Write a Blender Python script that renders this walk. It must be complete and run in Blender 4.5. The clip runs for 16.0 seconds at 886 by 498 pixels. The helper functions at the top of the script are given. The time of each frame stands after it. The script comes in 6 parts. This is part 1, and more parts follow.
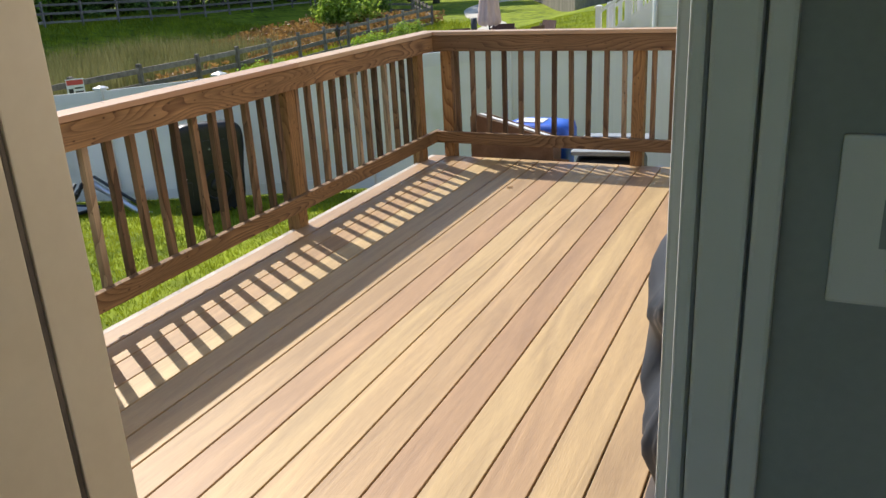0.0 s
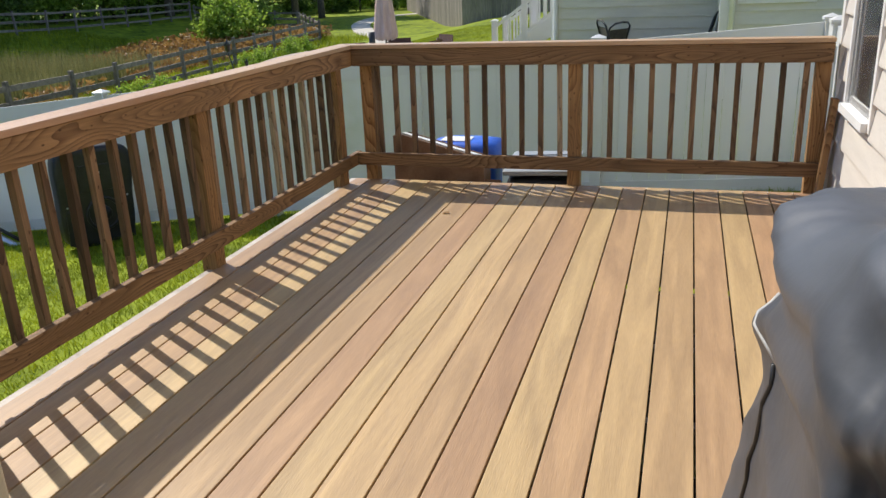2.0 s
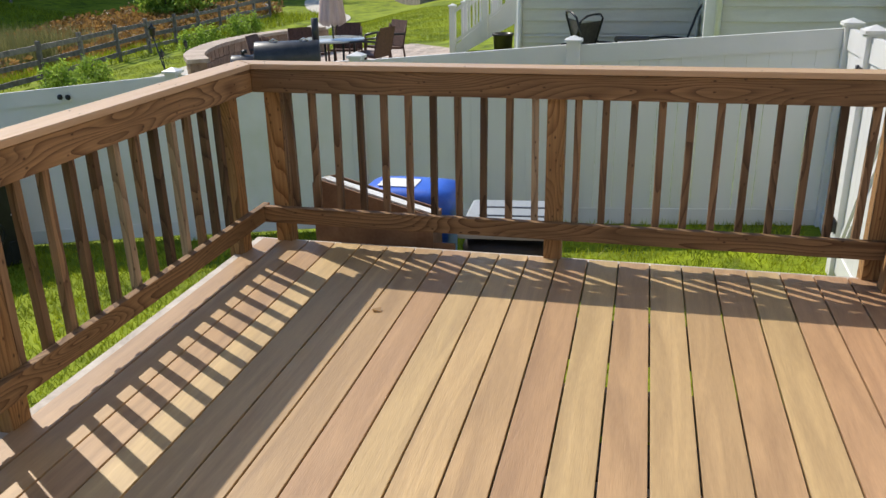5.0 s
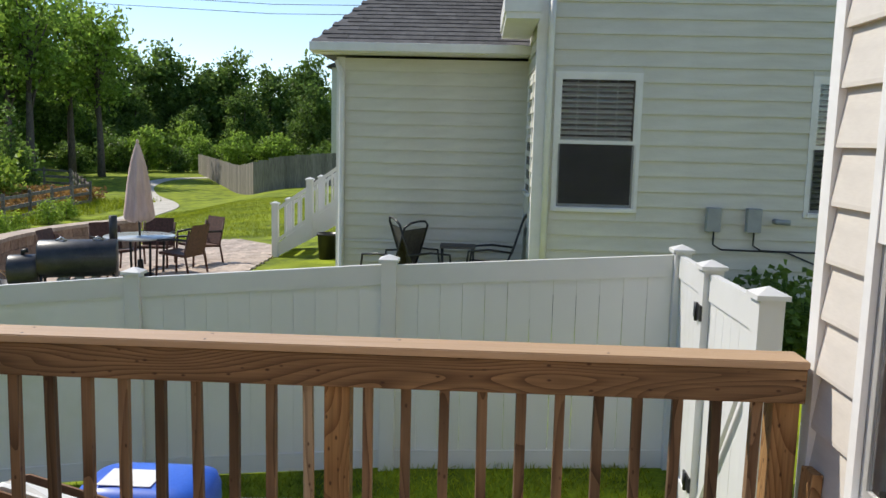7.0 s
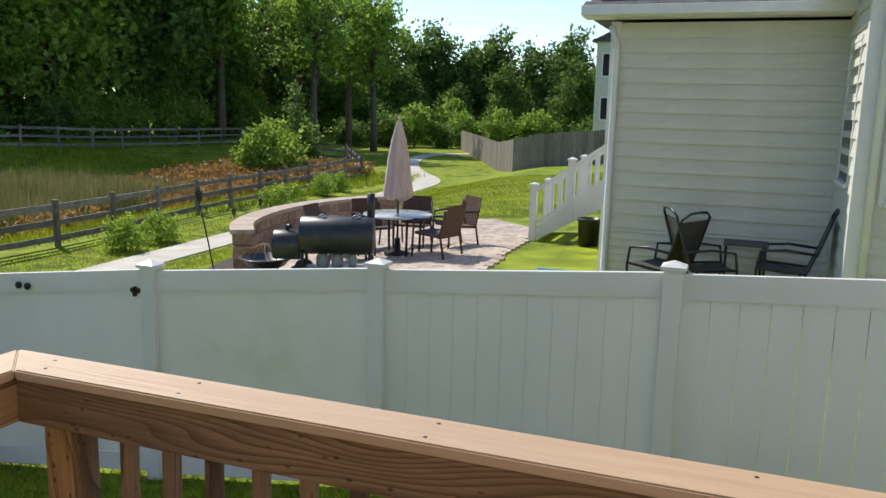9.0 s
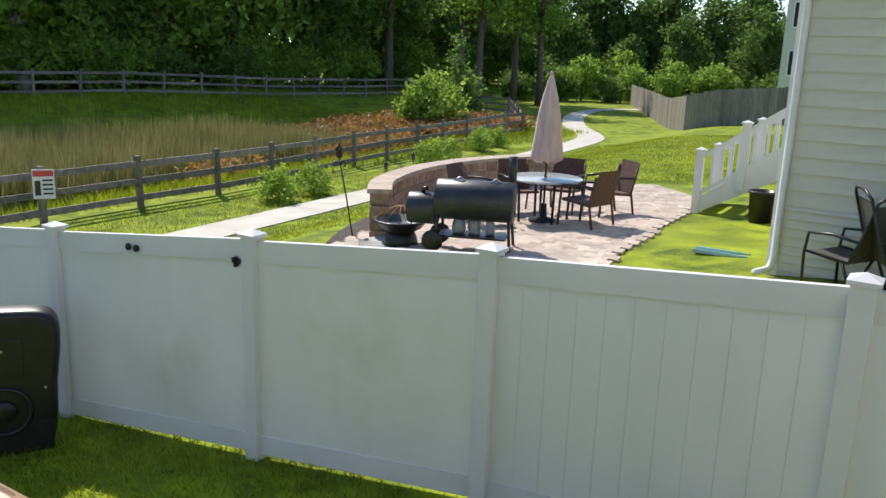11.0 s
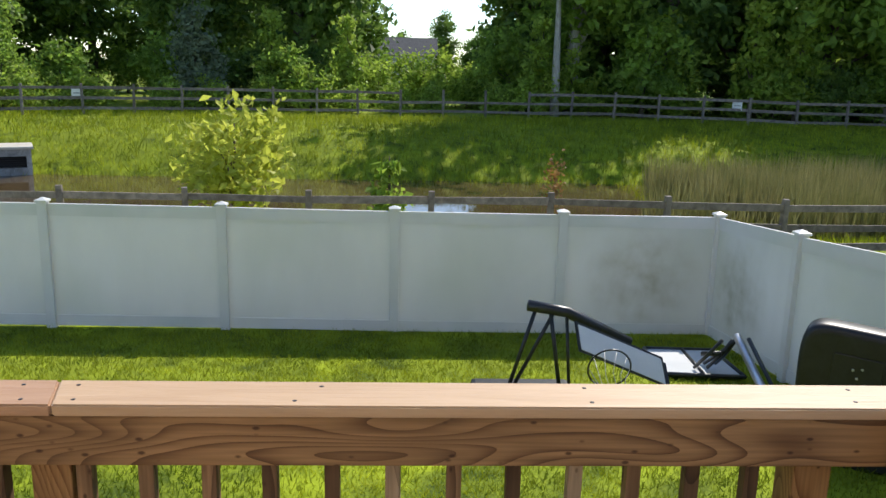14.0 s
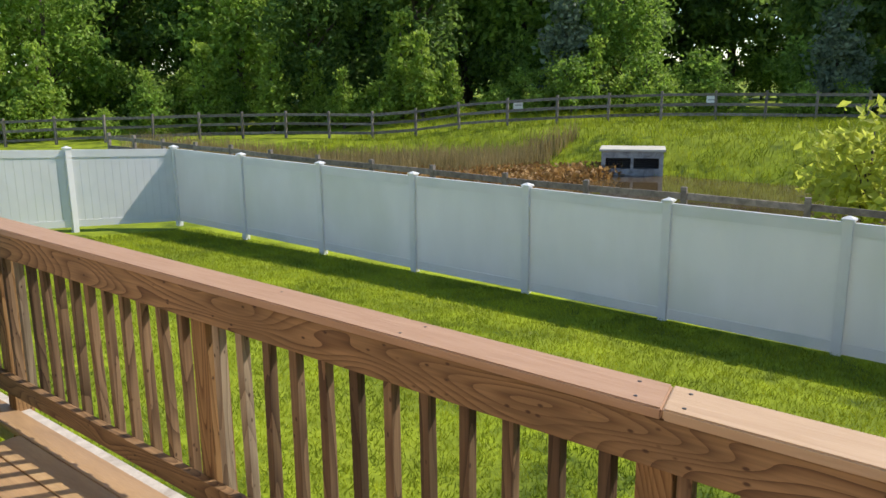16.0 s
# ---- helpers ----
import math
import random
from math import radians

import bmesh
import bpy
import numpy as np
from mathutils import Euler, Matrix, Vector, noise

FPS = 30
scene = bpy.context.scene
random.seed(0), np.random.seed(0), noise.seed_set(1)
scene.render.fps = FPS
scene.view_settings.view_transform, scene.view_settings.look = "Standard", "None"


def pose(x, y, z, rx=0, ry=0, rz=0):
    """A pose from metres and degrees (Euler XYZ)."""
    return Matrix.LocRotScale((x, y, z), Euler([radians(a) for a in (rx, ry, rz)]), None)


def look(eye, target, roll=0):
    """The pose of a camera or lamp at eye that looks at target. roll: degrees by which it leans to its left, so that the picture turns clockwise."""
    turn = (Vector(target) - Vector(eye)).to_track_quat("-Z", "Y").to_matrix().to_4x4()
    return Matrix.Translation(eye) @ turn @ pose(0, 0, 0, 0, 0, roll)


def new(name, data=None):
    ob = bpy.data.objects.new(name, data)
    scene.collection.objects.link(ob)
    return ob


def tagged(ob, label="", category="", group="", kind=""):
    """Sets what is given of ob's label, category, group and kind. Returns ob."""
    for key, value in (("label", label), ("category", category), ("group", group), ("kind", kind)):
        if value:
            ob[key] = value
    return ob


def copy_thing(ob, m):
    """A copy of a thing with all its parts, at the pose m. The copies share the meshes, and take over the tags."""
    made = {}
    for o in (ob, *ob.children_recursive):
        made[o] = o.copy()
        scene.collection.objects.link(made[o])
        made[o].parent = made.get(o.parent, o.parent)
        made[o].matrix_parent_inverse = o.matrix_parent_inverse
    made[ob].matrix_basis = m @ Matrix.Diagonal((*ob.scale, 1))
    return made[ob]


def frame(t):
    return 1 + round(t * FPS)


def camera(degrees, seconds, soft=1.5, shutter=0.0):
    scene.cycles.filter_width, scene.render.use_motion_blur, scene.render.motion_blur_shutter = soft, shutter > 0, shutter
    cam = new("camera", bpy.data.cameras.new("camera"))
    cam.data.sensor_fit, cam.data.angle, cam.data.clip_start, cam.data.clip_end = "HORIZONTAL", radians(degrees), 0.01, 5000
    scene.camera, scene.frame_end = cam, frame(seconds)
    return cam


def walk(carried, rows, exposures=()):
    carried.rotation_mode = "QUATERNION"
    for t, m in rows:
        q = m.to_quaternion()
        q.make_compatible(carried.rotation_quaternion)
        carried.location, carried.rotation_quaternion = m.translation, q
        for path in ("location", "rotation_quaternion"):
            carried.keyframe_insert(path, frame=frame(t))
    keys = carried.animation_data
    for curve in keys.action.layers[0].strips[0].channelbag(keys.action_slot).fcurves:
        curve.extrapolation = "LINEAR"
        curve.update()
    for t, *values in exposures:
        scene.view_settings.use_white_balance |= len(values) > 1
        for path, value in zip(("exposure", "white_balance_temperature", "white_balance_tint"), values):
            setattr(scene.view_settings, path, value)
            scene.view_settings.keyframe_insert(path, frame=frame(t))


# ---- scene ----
cam = camera(57.6, 16.0)
PATH = [
    (0, (2.831, -5.862, 1.470), (2.028, -4.158, 0.799), -3.0),
    (0.5, (2.670, -5.882, 1.510), (1.936, -4.129, 0.887), -2.3),
    (1, (2.560, -5.884, 1.490), (1.954, -4.083, 0.866), -0.7),
    (1.5, (2.500, -5.744, 1.463), (1.932, -3.943, 0.803), -0.8),
    (2, (2.400, -5.508, 1.430), (1.845, -3.700, 0.780), -2.4),
    (2.5, (2.199, -5.247, 1.478), (1.792, -3.404, 0.816), -3.5),
    (3, (2.160, -4.990, 1.445), (1.727, -3.158, 0.768), -3.4),
    (3.2, (2.118, -4.90, 1.452), (1.655, -3.080, 0.758), -3.2),
    (5.5, (2.084, -3.717, 1.53), (1.674, -1.893, 0.819), 0.2),
    (6, (2.122, -3.465, 1.547), (1.921, -1.566, 0.954), 2.0),
    (6.5, (2.104, -3.1, 1.605), (2.064, -1.14, 1.21), 2.2),
    (7, (2.152, -2.722, 1.652), (2.071, -0.742, 1.385), 1.4),
    (7.5, (2.112, -2.411, 1.647), (1.903, -0.44, 1.378), 2.3),
    (8, (1.989, -2.108, 1.657), (1.693, -0.15, 1.372), 2.6),
    (8.5, (1.898, -1.862, 1.638), (1.377, 0.044, 1.325), 1.8),
    (11, (1.718, -0.64, 1.695), (0.686, 1.009, 1.232), 2.0),
    (11.5, (1.696, -0.581, 1.69), (0.442, 0.899, 1.201), 1.1),
    (12, (1.624, -0.668, 1.675), (0.107, 0.539, 1.183), 1.1),
    (12.5, (1.642, -0.816, 1.686), (-0.056, 0.131, 1.219), 1.4),
    (13, (1.67, -0.976, 1.694), (-0.155, -0.3, 1.234), 1.8),
    (13.5, (1.72, -1.097, 1.687), (-0.182, -0.677, 1.233), 1.9),
    (14, (1.749, -1.212, 1.685), (-0.199, -1.122, 1.241), 1.4),
    (14.5, (1.716, -1.318, 1.672), (-0.201, -1.672, 1.226), 0.5),
    (15, (1.668, -1.355, 1.658), (-0.165, -2.023, 1.218), -0.3),
    (15.5, (1.625, -1.335, 1.662), (-0.07, -2.299, 1.22), -0.5),
    (16, (1.618, -1.304, 1.662), (0.121, -2.556, 1.225), -0.7),
]
walk(cam, [(t, look(eye, aim, roll)) for t, eye, aim, roll in PATH],
     [(0, 0.62), (1.2, 0.5), (2.5, 0.42), (6, 0.36), (7.5, 0.30), (8.7, 0.36), (11, 0.60), (13, 0.56), (16, 0.52)])


def smooth(a, lo, hi):
    s = np.clip((np.asarray(a, float) - lo) / (hi - lo), 0, 1)
    return s * s * (3 - 2 * s)


# ---- world, sun, exposure ----
SUN_DIR = Vector((-0.80, 0.49, 0.97)).normalized()
world = bpy.data.worlds.new("sky")
scene.world = world
world.use_nodes = True
wn = world.node_tree
sky = wn.nodes.new("ShaderNodeTexSky")
sky.sky_type = "NISHITA"
sky.sun_disc = False
sky.sun_elevation = math.asin(SUN_DIR.z)
sky.sun_rotation = math.atan2(SUN_DIR.x, SUN_DIR.y)
sky.dust_density = 0.05
sky.air_density = 0.85
sky.ozone_density = 1.6
wn.links.new(sky.outputs[0], wn.nodes["Background"].inputs[0])
wn.nodes["Background"].inputs[1].default_value = 0.145
sun = new("sun", bpy.data.lights.new("sun", "SUN"))
sun.data.energy, sun.data.angle, sun.data.color = 3.9, radians(0.5), (1.0, 0.94, 0.84)
sun.matrix_world = look(SUN_DIR * 50, (0, 0, 0))


# ---- materials ----
def material(name, dark, light, rough=0.7, scale=6.0, stretch=(1, 1, 1), fine=60.0, bump=0.1, metal=0.0, vary=0.0,
             spot=None, coords="Object", spec=0.5, distort=0.6, island=False, patch=(0.42, 0.66), patch_scale=0.9):
    m = bpy.data.materials.new(name)
    m.use_nodes = True
    t = m.node_tree
    b = t.nodes["Principled BSDF"]
    b.inputs["Roughness"].default_value, b.inputs["Metallic"].default_value = rough, metal
    b.inputs["Specular IOR Level"].default_value = spec
    tc = t.nodes.new("ShaderNodeTexCoord")
    mp = t.nodes.new("ShaderNodeMapping")
    mp.inputs["Scale"].default_value = stretch
    if vary:
        oi = t.nodes.new("ShaderNodeObjectInfo")
        sh = t.nodes.new("ShaderNodeVectorMath")
        sh.operation = "SCALE"
        sh.inputs[0].default_value = (37.0, 91.0, 53.0)
        t.links.new(oi.outputs["Random"], sh.inputs["Scale"])
        t.links.new(sh.outputs[0], mp.inputs["Location"])
    t.links.new(tc.outputs[coords], mp.inputs[0])
    n1 = t.nodes.new("ShaderNodeTexNoise")
    n1.inputs["Scale"].default_value, n1.inputs["Detail"].default_value = scale, 5
    n1.inputs["Distortion"].default_value = distort
    n2 = t.nodes.new("ShaderNodeTexNoise")
    n2.inputs["Scale"].default_value, n2.inputs["Detail"].default_value = fine, 4
    for n in (n1, n2):
        t.links.new(mp.outputs[0], n.inputs["Vector"])
    add = t.nodes.new("ShaderNodeMath")
    add.operation = "MULTIPLY_ADD"
    add.inputs[1].default_value = 0.4
    t.links.new(n2.outputs["Fac"], add.inputs[0])
    t.links.new(n1.outputs["Fac"], add.inputs[2])
    ramp = t.nodes.new("ShaderNodeValToRGB")
    ramp.color_ramp.elements[0].position, ramp.color_ramp.elements[1].position = 0.5, 0.9
    ramp.color_ramp.elements[0].color, ramp.color_ramp.elements[1].color = (*dark, 1), (*light, 1)
    t.links.new(add.outputs[0], ramp.inputs[0])
    out = ramp.outputs[0]
    if spot:
        n3 = t.nodes.new("ShaderNodeTexNoise")
        n3.inputs["Scale"].default_value, n3.inputs["Detail"].default_value = patch_scale, 3
        t.links.new(tc.outputs[coords], n3.inputs["Vector"])
        r3 = t.nodes.new("ShaderNodeValToRGB")
        r3.color_ramp.elements[0].position, r3.color_ramp.elements[1].position = patch
        t.links.new(n3.outputs["Fac"], r3.inputs[0])
        mx = t.nodes.new("ShaderNodeMixRGB")
        t.links.new(r3.outputs[0], mx.inputs[0])
        t.links.new(out, mx.inputs[1])
        mx.inputs[2].default_value = (*spot, 1)
        out = mx.outputs[0]
    if vary or island:
        if island:
            src = t.nodes.new("ShaderNodeNewGeometry").outputs["Random Per Island"]
        else:
            src = oi.outputs["Random"]
        mr = t.nodes.new("ShaderNodeMapRange")
        v = vary or 0.25
        mr.inputs["To Min"].default_value, mr.inputs["To Max"].default_value = 1 - v, 1 + v
        t.links.new(src, mr.inputs[0])
        mul = t.nodes.new("ShaderNodeVectorMath")
        mul.operation = "SCALE"
        t.links.new(out, mul.inputs[0])
        t.links.new(mr.outputs[0], mul.inputs["Scale"])
        out = mul.outputs[0]
    t.links.new(out, b.inputs["Base Color"])
    if bump:
        bp = t.nodes.new("ShaderNodeBump")
        bp.inputs["Strength"].default_value, bp.inputs["Distance"].default_value = bump, 0.01
        t.links.new(add.outputs[0], bp.inputs["Height"])
        t.links.new(bp.outputs[0], b.inputs["Normal"])
    return m


def wood(name, dark, light, axis, vary=0.15, scale=3.0, rough=0.65, knots=True, tones=None):
    """Sawn timber: long grain bands along an axis, with dark knots."""
    s = [11.0, 11.0, 11.0]
    s[axis] = 0.8
    m = material(name, dark, light, rough, scale, s, 22.0, 0.25, vary=vary, distort=1.4)
    rp = [n for n in m.node_tree.nodes if n.type == "VALTORGB"][0].color_ramp
    rp.elements[0].position, rp.elements[1].position = (0.56, 0.84) if knots else (0.48, 0.95)
    if tones:
        t = m.node_tree
        b = t.nodes["Principled BSDF"]
        src = b.inputs["Base Color"].links[0].from_socket
        oi = [n for n in t.nodes if n.type == "OBJECT_INFO"][0]
        fr = t.nodes.new("ShaderNodeMath")
        fr.operation = "FRACT"
        k7 = t.nodes.new("ShaderNodeMath")
        k7.operation = "MULTIPLY"
        k7.inputs[1].default_value = 7.31
        t.links.new(oi.outputs["Random"], k7.inputs[0])
        t.links.new(k7.outputs[0], fr.inputs[0])
        r = t.nodes.new("ShaderNodeValToRGB")
        r.color_ramp.elements[0].color, r.color_ramp.elements[1].color = (*tones[0], 1), (*tones[1], 1)
        t.links.new(fr.outputs[0], r.inputs[0])
        mx = t.nodes.new("ShaderNodeMixRGB")
        mx.blend_type = "MULTIPLY"
        mx.inputs[0].default_value = 1
        t.links.new(src, mx.inputs[1])
        t.links.new(r.outputs[0], mx.inputs[2])
        t.links.new(mx.outputs[0], b.inputs["Base Color"])
    if knots:
        t = m.node_tree
        b = t.nodes["Principled BSDF"]
        src = b.inputs["Base Color"].links[0].from_socket
        mp = [n for n in t.nodes if n.type == "MAPPING"][0]
        vm = t.nodes.new("ShaderNodeMapping")
        k = [5.5, 5.5, 5.5]
        k[axis] = 2.6
        vm.inputs["Scale"].default_value = k
        t.links.new([n for n in t.nodes if n.type == "TEX_COORD"][0].outputs["Object"], vm.inputs[0])
        for l in list(mp.inputs["Location"].links):
            t.links.new(l.from_socket, vm.inputs["Location"])
        vo = t.nodes.new("ShaderNodeTexVoronoi")
        vo.inputs["Scale"].default_value = 1.0
        t.links.new(vm.outputs[0], vo.inputs["Vector"])
        r = t.nodes.new("ShaderNodeValToRGB")
        r.color_ramp.elements[0].position, r.color_ramp.elements[1].position = 0.06, 0.13
        r.color_ramp.elements[0].color, r.color_ramp.elements[1].color = (0.28, 0.2, 0.15, 1), (1, 1, 1, 1)
        t.links.new(vo.outputs["Distance"], r.inputs[0])
        mx = t.nodes.new("ShaderNodeMixRGB")
        mx.blend_type = "MULTIPLY"
        mx.inputs[0].default_value = 1
        t.links.new(src, mx.inputs[1])
        t.links.new(r.outputs[0], mx.inputs[2])
        t.links.new(mx.outputs[0], b.inputs["Base Color"])
    return m


def glass(name, tint=(0.9, 0.95, 0.93), rough=0.02):
    m = bpy.data.materials.new(name)
    m.use_nodes = True
    b = m.node_tree.nodes["Principled BSDF"]
    b.inputs["Base Color"].default_value = (*tint, 1)
    b.inputs["Roughness"].default_value = rough
    b.inputs["Transmission Weight"].default_value = 1.0
    b.inputs["IOR"].default_value = 1.45
    return m


def leafy(name, dark, light, trans=0.35):
    m = material(name, dark, light, 0.55, 0.8, fine=7.0, bump=0, island=True, spec=0.3)
    t = m.node_tree
    b = t.nodes["Principled BSDF"]
    src = b.inputs["Base Color"].links[0].from_socket
    tr = t.nodes.new("ShaderNodeBsdfTranslucent")
    t.links.new(src, tr.inputs[0])
    mix = t.nodes.new("ShaderNodeMixShader")
    mix.inputs[0].default_value = trans
    t.links.new(b.outputs[0], mix.inputs[1])
    t.links.new(tr.outputs[0], mix.inputs[2])
    t.links.new(mix.outputs[0], t.nodes["Material Output"].inputs[0])
    return m


def grained(name, pale, dark, axis, lines=9.0, knots=0.5, vary=0.12, rough=0.7):
    """Flat-sawn timber: nested arches of late-wood lines drawn out along one axis, grey weathering, small dark knots."""
    m = bpy.data.materials.new(name)
    m.use_nodes = True
    t = m.node_tree
    b = t.nodes["Principled BSDF"]
    b.inputs["Roughness"].default_value = rough
    b.inputs["Specular IOR Level"].default_value = 0.3
    tc, oi = t.nodes.new("ShaderNodeTexCoord"), t.nodes.new("ShaderNodeObjectInfo")
    sh = t.nodes.new("ShaderNodeVectorMath")
    sh.operation = "SCALE"
    sh.inputs[0].default_value = (37.0, 91.0, 53.0)
    t.links.new(oi.outputs["Random"], sh.inputs["Scale"])

    def noise_at(k, along, scale, detail, distort=0.0):
        mp, n = t.nodes.new("ShaderNodeMapping"), t.nodes.new("ShaderNodeTexNoise")
        sc = [k, k, k]
        sc[axis] = along
        mp.inputs["Scale"].default_value = sc
        t.links.new(tc.outputs["Object"], mp.inputs[0])
        t.links.new(sh.outputs[0], mp.inputs["Location"])
        n.inputs["Scale"].default_value, n.inputs["Detail"].default_value = scale, detail
        n.inputs["Distortion"].default_value = distort
        t.links.new(mp.outputs[0], n.inputs["Vector"])
        return n.outputs["Fac"]

    def maths(op, a, c, clamp=False):
        q = t.nodes.new("ShaderNodeMath")
        q.operation, q.use_clamp = op, clamp
        for k, v in enumerate((a, c)):
            if isinstance(v, float):
                q.inputs[k].default_value = v
            else:
                t.links.new(v, q.inputs[k])
        return q.outputs[0]

    def blend(fac, a, c, mode="MIX"):
        q = t.nodes.new("ShaderNodeMixRGB")
        q.blend_type = mode
        for k, v in enumerate((fac, a, c)):
            if isinstance(v, float):
                q.inputs[k].default_value = v
            elif isinstance(v, tuple):
                q.inputs[k].default_value = (*v, 1)
            else:
                t.links.new(v, q.inputs[k])
        return q.outputs[0]

    field = noise_at(5.0, 0.9, 1.0, 1.0, 0.3)
    saw = maths("FRACT", maths("MULTIPLY", field, lines * 2.2), 0.0)
    late = maths("POWER", saw, 2.4)
    fibre = noise_at(60.0, 2.0, 2.0, 3.0)
    weather = noise_at(3.0, 1.2, 1.3, 4.0, 0.6)
    base = blend(late, pale, dark)
    wet = t.nodes.new("ShaderNodeMapRange")
    wet.inputs["From Min"].default_value, wet.inputs["From Max"].default_value = 0.45, 0.8
    t.links.new(weather, wet.inputs[0])
    base = blend(wet.outputs[0], base, tuple(0.55 * p for p in pale))
    fm = t.nodes.new("ShaderNodeMapRange")
    fm.inputs["From Min"].default_value, fm.inputs["From Max"].default_value = 0.3, 0.7
    fm.inputs["To Min"].default_value, fm.inputs["To Max"].default_value = 0.78, 1.15
    t.links.new(fibre, fm.inputs[0])
    vr = t.nodes.new("ShaderNodeMapRange")
    vr.inputs["To Min"].default_value, vr.inputs["To Max"].default_value = 1 - vary, 1 + vary
    t.links.new(oi.outputs["Random"], vr.inputs[0])
    sc = t.nodes.new("ShaderNodeVectorMath")
    sc.operation = "SCALE"
    t.links.new(base, sc.inputs[0])
    t.links.new(maths("MULTIPLY", fm.outputs[0], vr.outputs[0]), sc.inputs["Scale"])
    out = sc.outputs[0]
    if knots:
        vm, vo = t.nodes.new("ShaderNodeMapping"), t.nodes.new("ShaderNodeTexVoronoi")
        k = [6.0, 6.0, 6.0]
        k[axis] = 3.2
        vm.inputs["Scale"].default_value = k
        t.links.new(tc.outputs["Object"], vm.inputs[0])
        t.links.new(sh.outputs[0], vm.inputs["Location"])
        t.links.new(vm.outputs[0], vo.inputs["Vector"])
        kr = t.nodes.new("ShaderNodeMapRange")
        kr.inputs["From Min"].default_value, kr.inputs["From Max"].default_value = 0.16 * knots, 0.34 * knots
        kr.inputs["To Min"].default_value, kr.inputs["To Max"].default_value = 0.85, 0.0
        t.links.new(vo.outputs["Distance"], kr.inputs[0])
        out = blend(kr.outputs[0], out, (0.05, 0.022, 0.012))
    t.links.new(out, b.inputs["Base Color"])
    bp = t.nodes.new("ShaderNodeBump")
    bp.inputs["Strength"].default_value, bp.inputs["Distance"].default_value = 0.3, 0.004
    t.links.new(fibre, bp.inputs["Height"])
    t.links.new(bp.outputs[0], b.inputs["Normal"])
    return m


M_DECK = wood("deck_board", (0.35, 0.24, 0.13), (0.53, 0.375, 0.20), 1, vary=0.07, scale=1.1, rough=0.5, knots=False, tones=((1.0, 0.99, 0.88), (0.80, 0.66, 0.66)))
M_RAIL_X = grained("rail_wood_x", (0.28, 0.165, 0.08), (0.095, 0.045, 0.02), 0, lines=13.0)
M_RAIL_Y = grained("rail_wood_y", (0.305, 0.178, 0.084), (0.10, 0.048, 0.022), 1, lines=13.0)
M_POST = grained("post_wood", (0.38, 0.215, 0.09), (0.16, 0.072, 0.027), 2, lines=12.0)
M_BAL = grained("baluster_wood", (0.22, 0.135, 0.075), (0.075, 0.04, 0.022), 2, lines=6.0, vary=0.5)
M_BAL_PALE = grained("pale_baluster_wood", (0.40, 0.30, 0.20), (0.20, 0.14, 0.09), 2, lines=6.0, vary=0.1)
M_CAP_X = wood("cap_board_x", (0.45, 0.293, 0.172), (0.52, 0.352, 0.215), 0, vary=0.05, knots=False, rough=0.5)
M_CAP_Y = wood("cap_board_y", (0.46, 0.30, 0.175), (0.53, 0.36, 0.22), 1, vary=0.05, knots=False, rough=0.5)
M_CAP_ROSE = wood("cap_board_rose", (0.39, 0.222, 0.125), (0.46, 0.28, 0.17), 1, vary=0.05, knots=False, rough=0.5)
M_RIM = material("weathered_rim", (0.36, 0.31, 0.26), (0.6, 0.54, 0.47), 0.8, 8)
M_VINYL = material("white_vinyl", (0.80, 0.785, 0.77), (0.86, 0.845, 0.83), 0.4, 1.2, fine=3, bump=0.02, spot=(0.70, 0.72, 0.68), patch=(0.52, 0.85))
M_VINYL_DIRTY = material("mossy_vinyl", (0.82, 0.815, 0.80), (0.88, 0.875, 0.86), 0.45, 0.9, fine=4, bump=0.02, stretch=(1, 1, 0.35), spot=(0.74, 0.75, 0.67), patch=(0.5, 0.9), patch_scale=0.5)


def blotch(m, centre, radius, colour):
    """A mossy stain of its own shape about one place."""
    t = m.node_tree
    b = t.nodes["Principled BSDF"]
    src = b.inputs["Base Color"].links[0].from_socket
    tc = [n for n in t.nodes if n.type == "TEX_COORD"][0]
    d = t.nodes.new("ShaderNodeVectorMath")
    d.operation = "DISTANCE"
    d.inputs[1].default_value = centre
    t.links.new(tc.outputs["Object"], d.inputs[0])
    mr = t.nodes.new("ShaderNodeMapRange")
    mr.inputs["From Min"].default_value, mr.inputs["From Max"].default_value = radius, radius * 0.2
    mr.inputs["To Min"].default_value, mr.inputs["To Max"].default_value = 0, 1.4
    t.links.new(d.outputs["Value"], mr.inputs[0])
    n = t.nodes.new("ShaderNodeTexNoise")
    n.inputs["Scale"].default_value, n.inputs["Detail"].default_value = 3.5, 6
    t.links.new(tc.outputs["Object"], n.inputs["Vector"])
    k = t.nodes.new("ShaderNodeMath")
    k.operation, k.use_clamp = "MULTIPLY", True
    t.links.new(mr.outputs[0], k.inputs[0])
    pw = t.nodes.new("ShaderNodeMath")
    pw.operation = "MULTIPLY"
    t.links.new(n.outputs["Fac"], pw.inputs[0])
    t.links.new(n.outputs["Fac"], pw.inputs[1])
    t.links.new(pw.outputs[0], k.inputs[1])
    mx = t.nodes.new("ShaderNodeMixRGB")
    t.links.new(k.outputs[0], mx.inputs[0])
    t.links.new(src, mx.inputs[1])
    mx.inputs[2].default_value = (*colour, 1)
    t.links.new(mx.outputs[0], b.inputs["Base Color"])


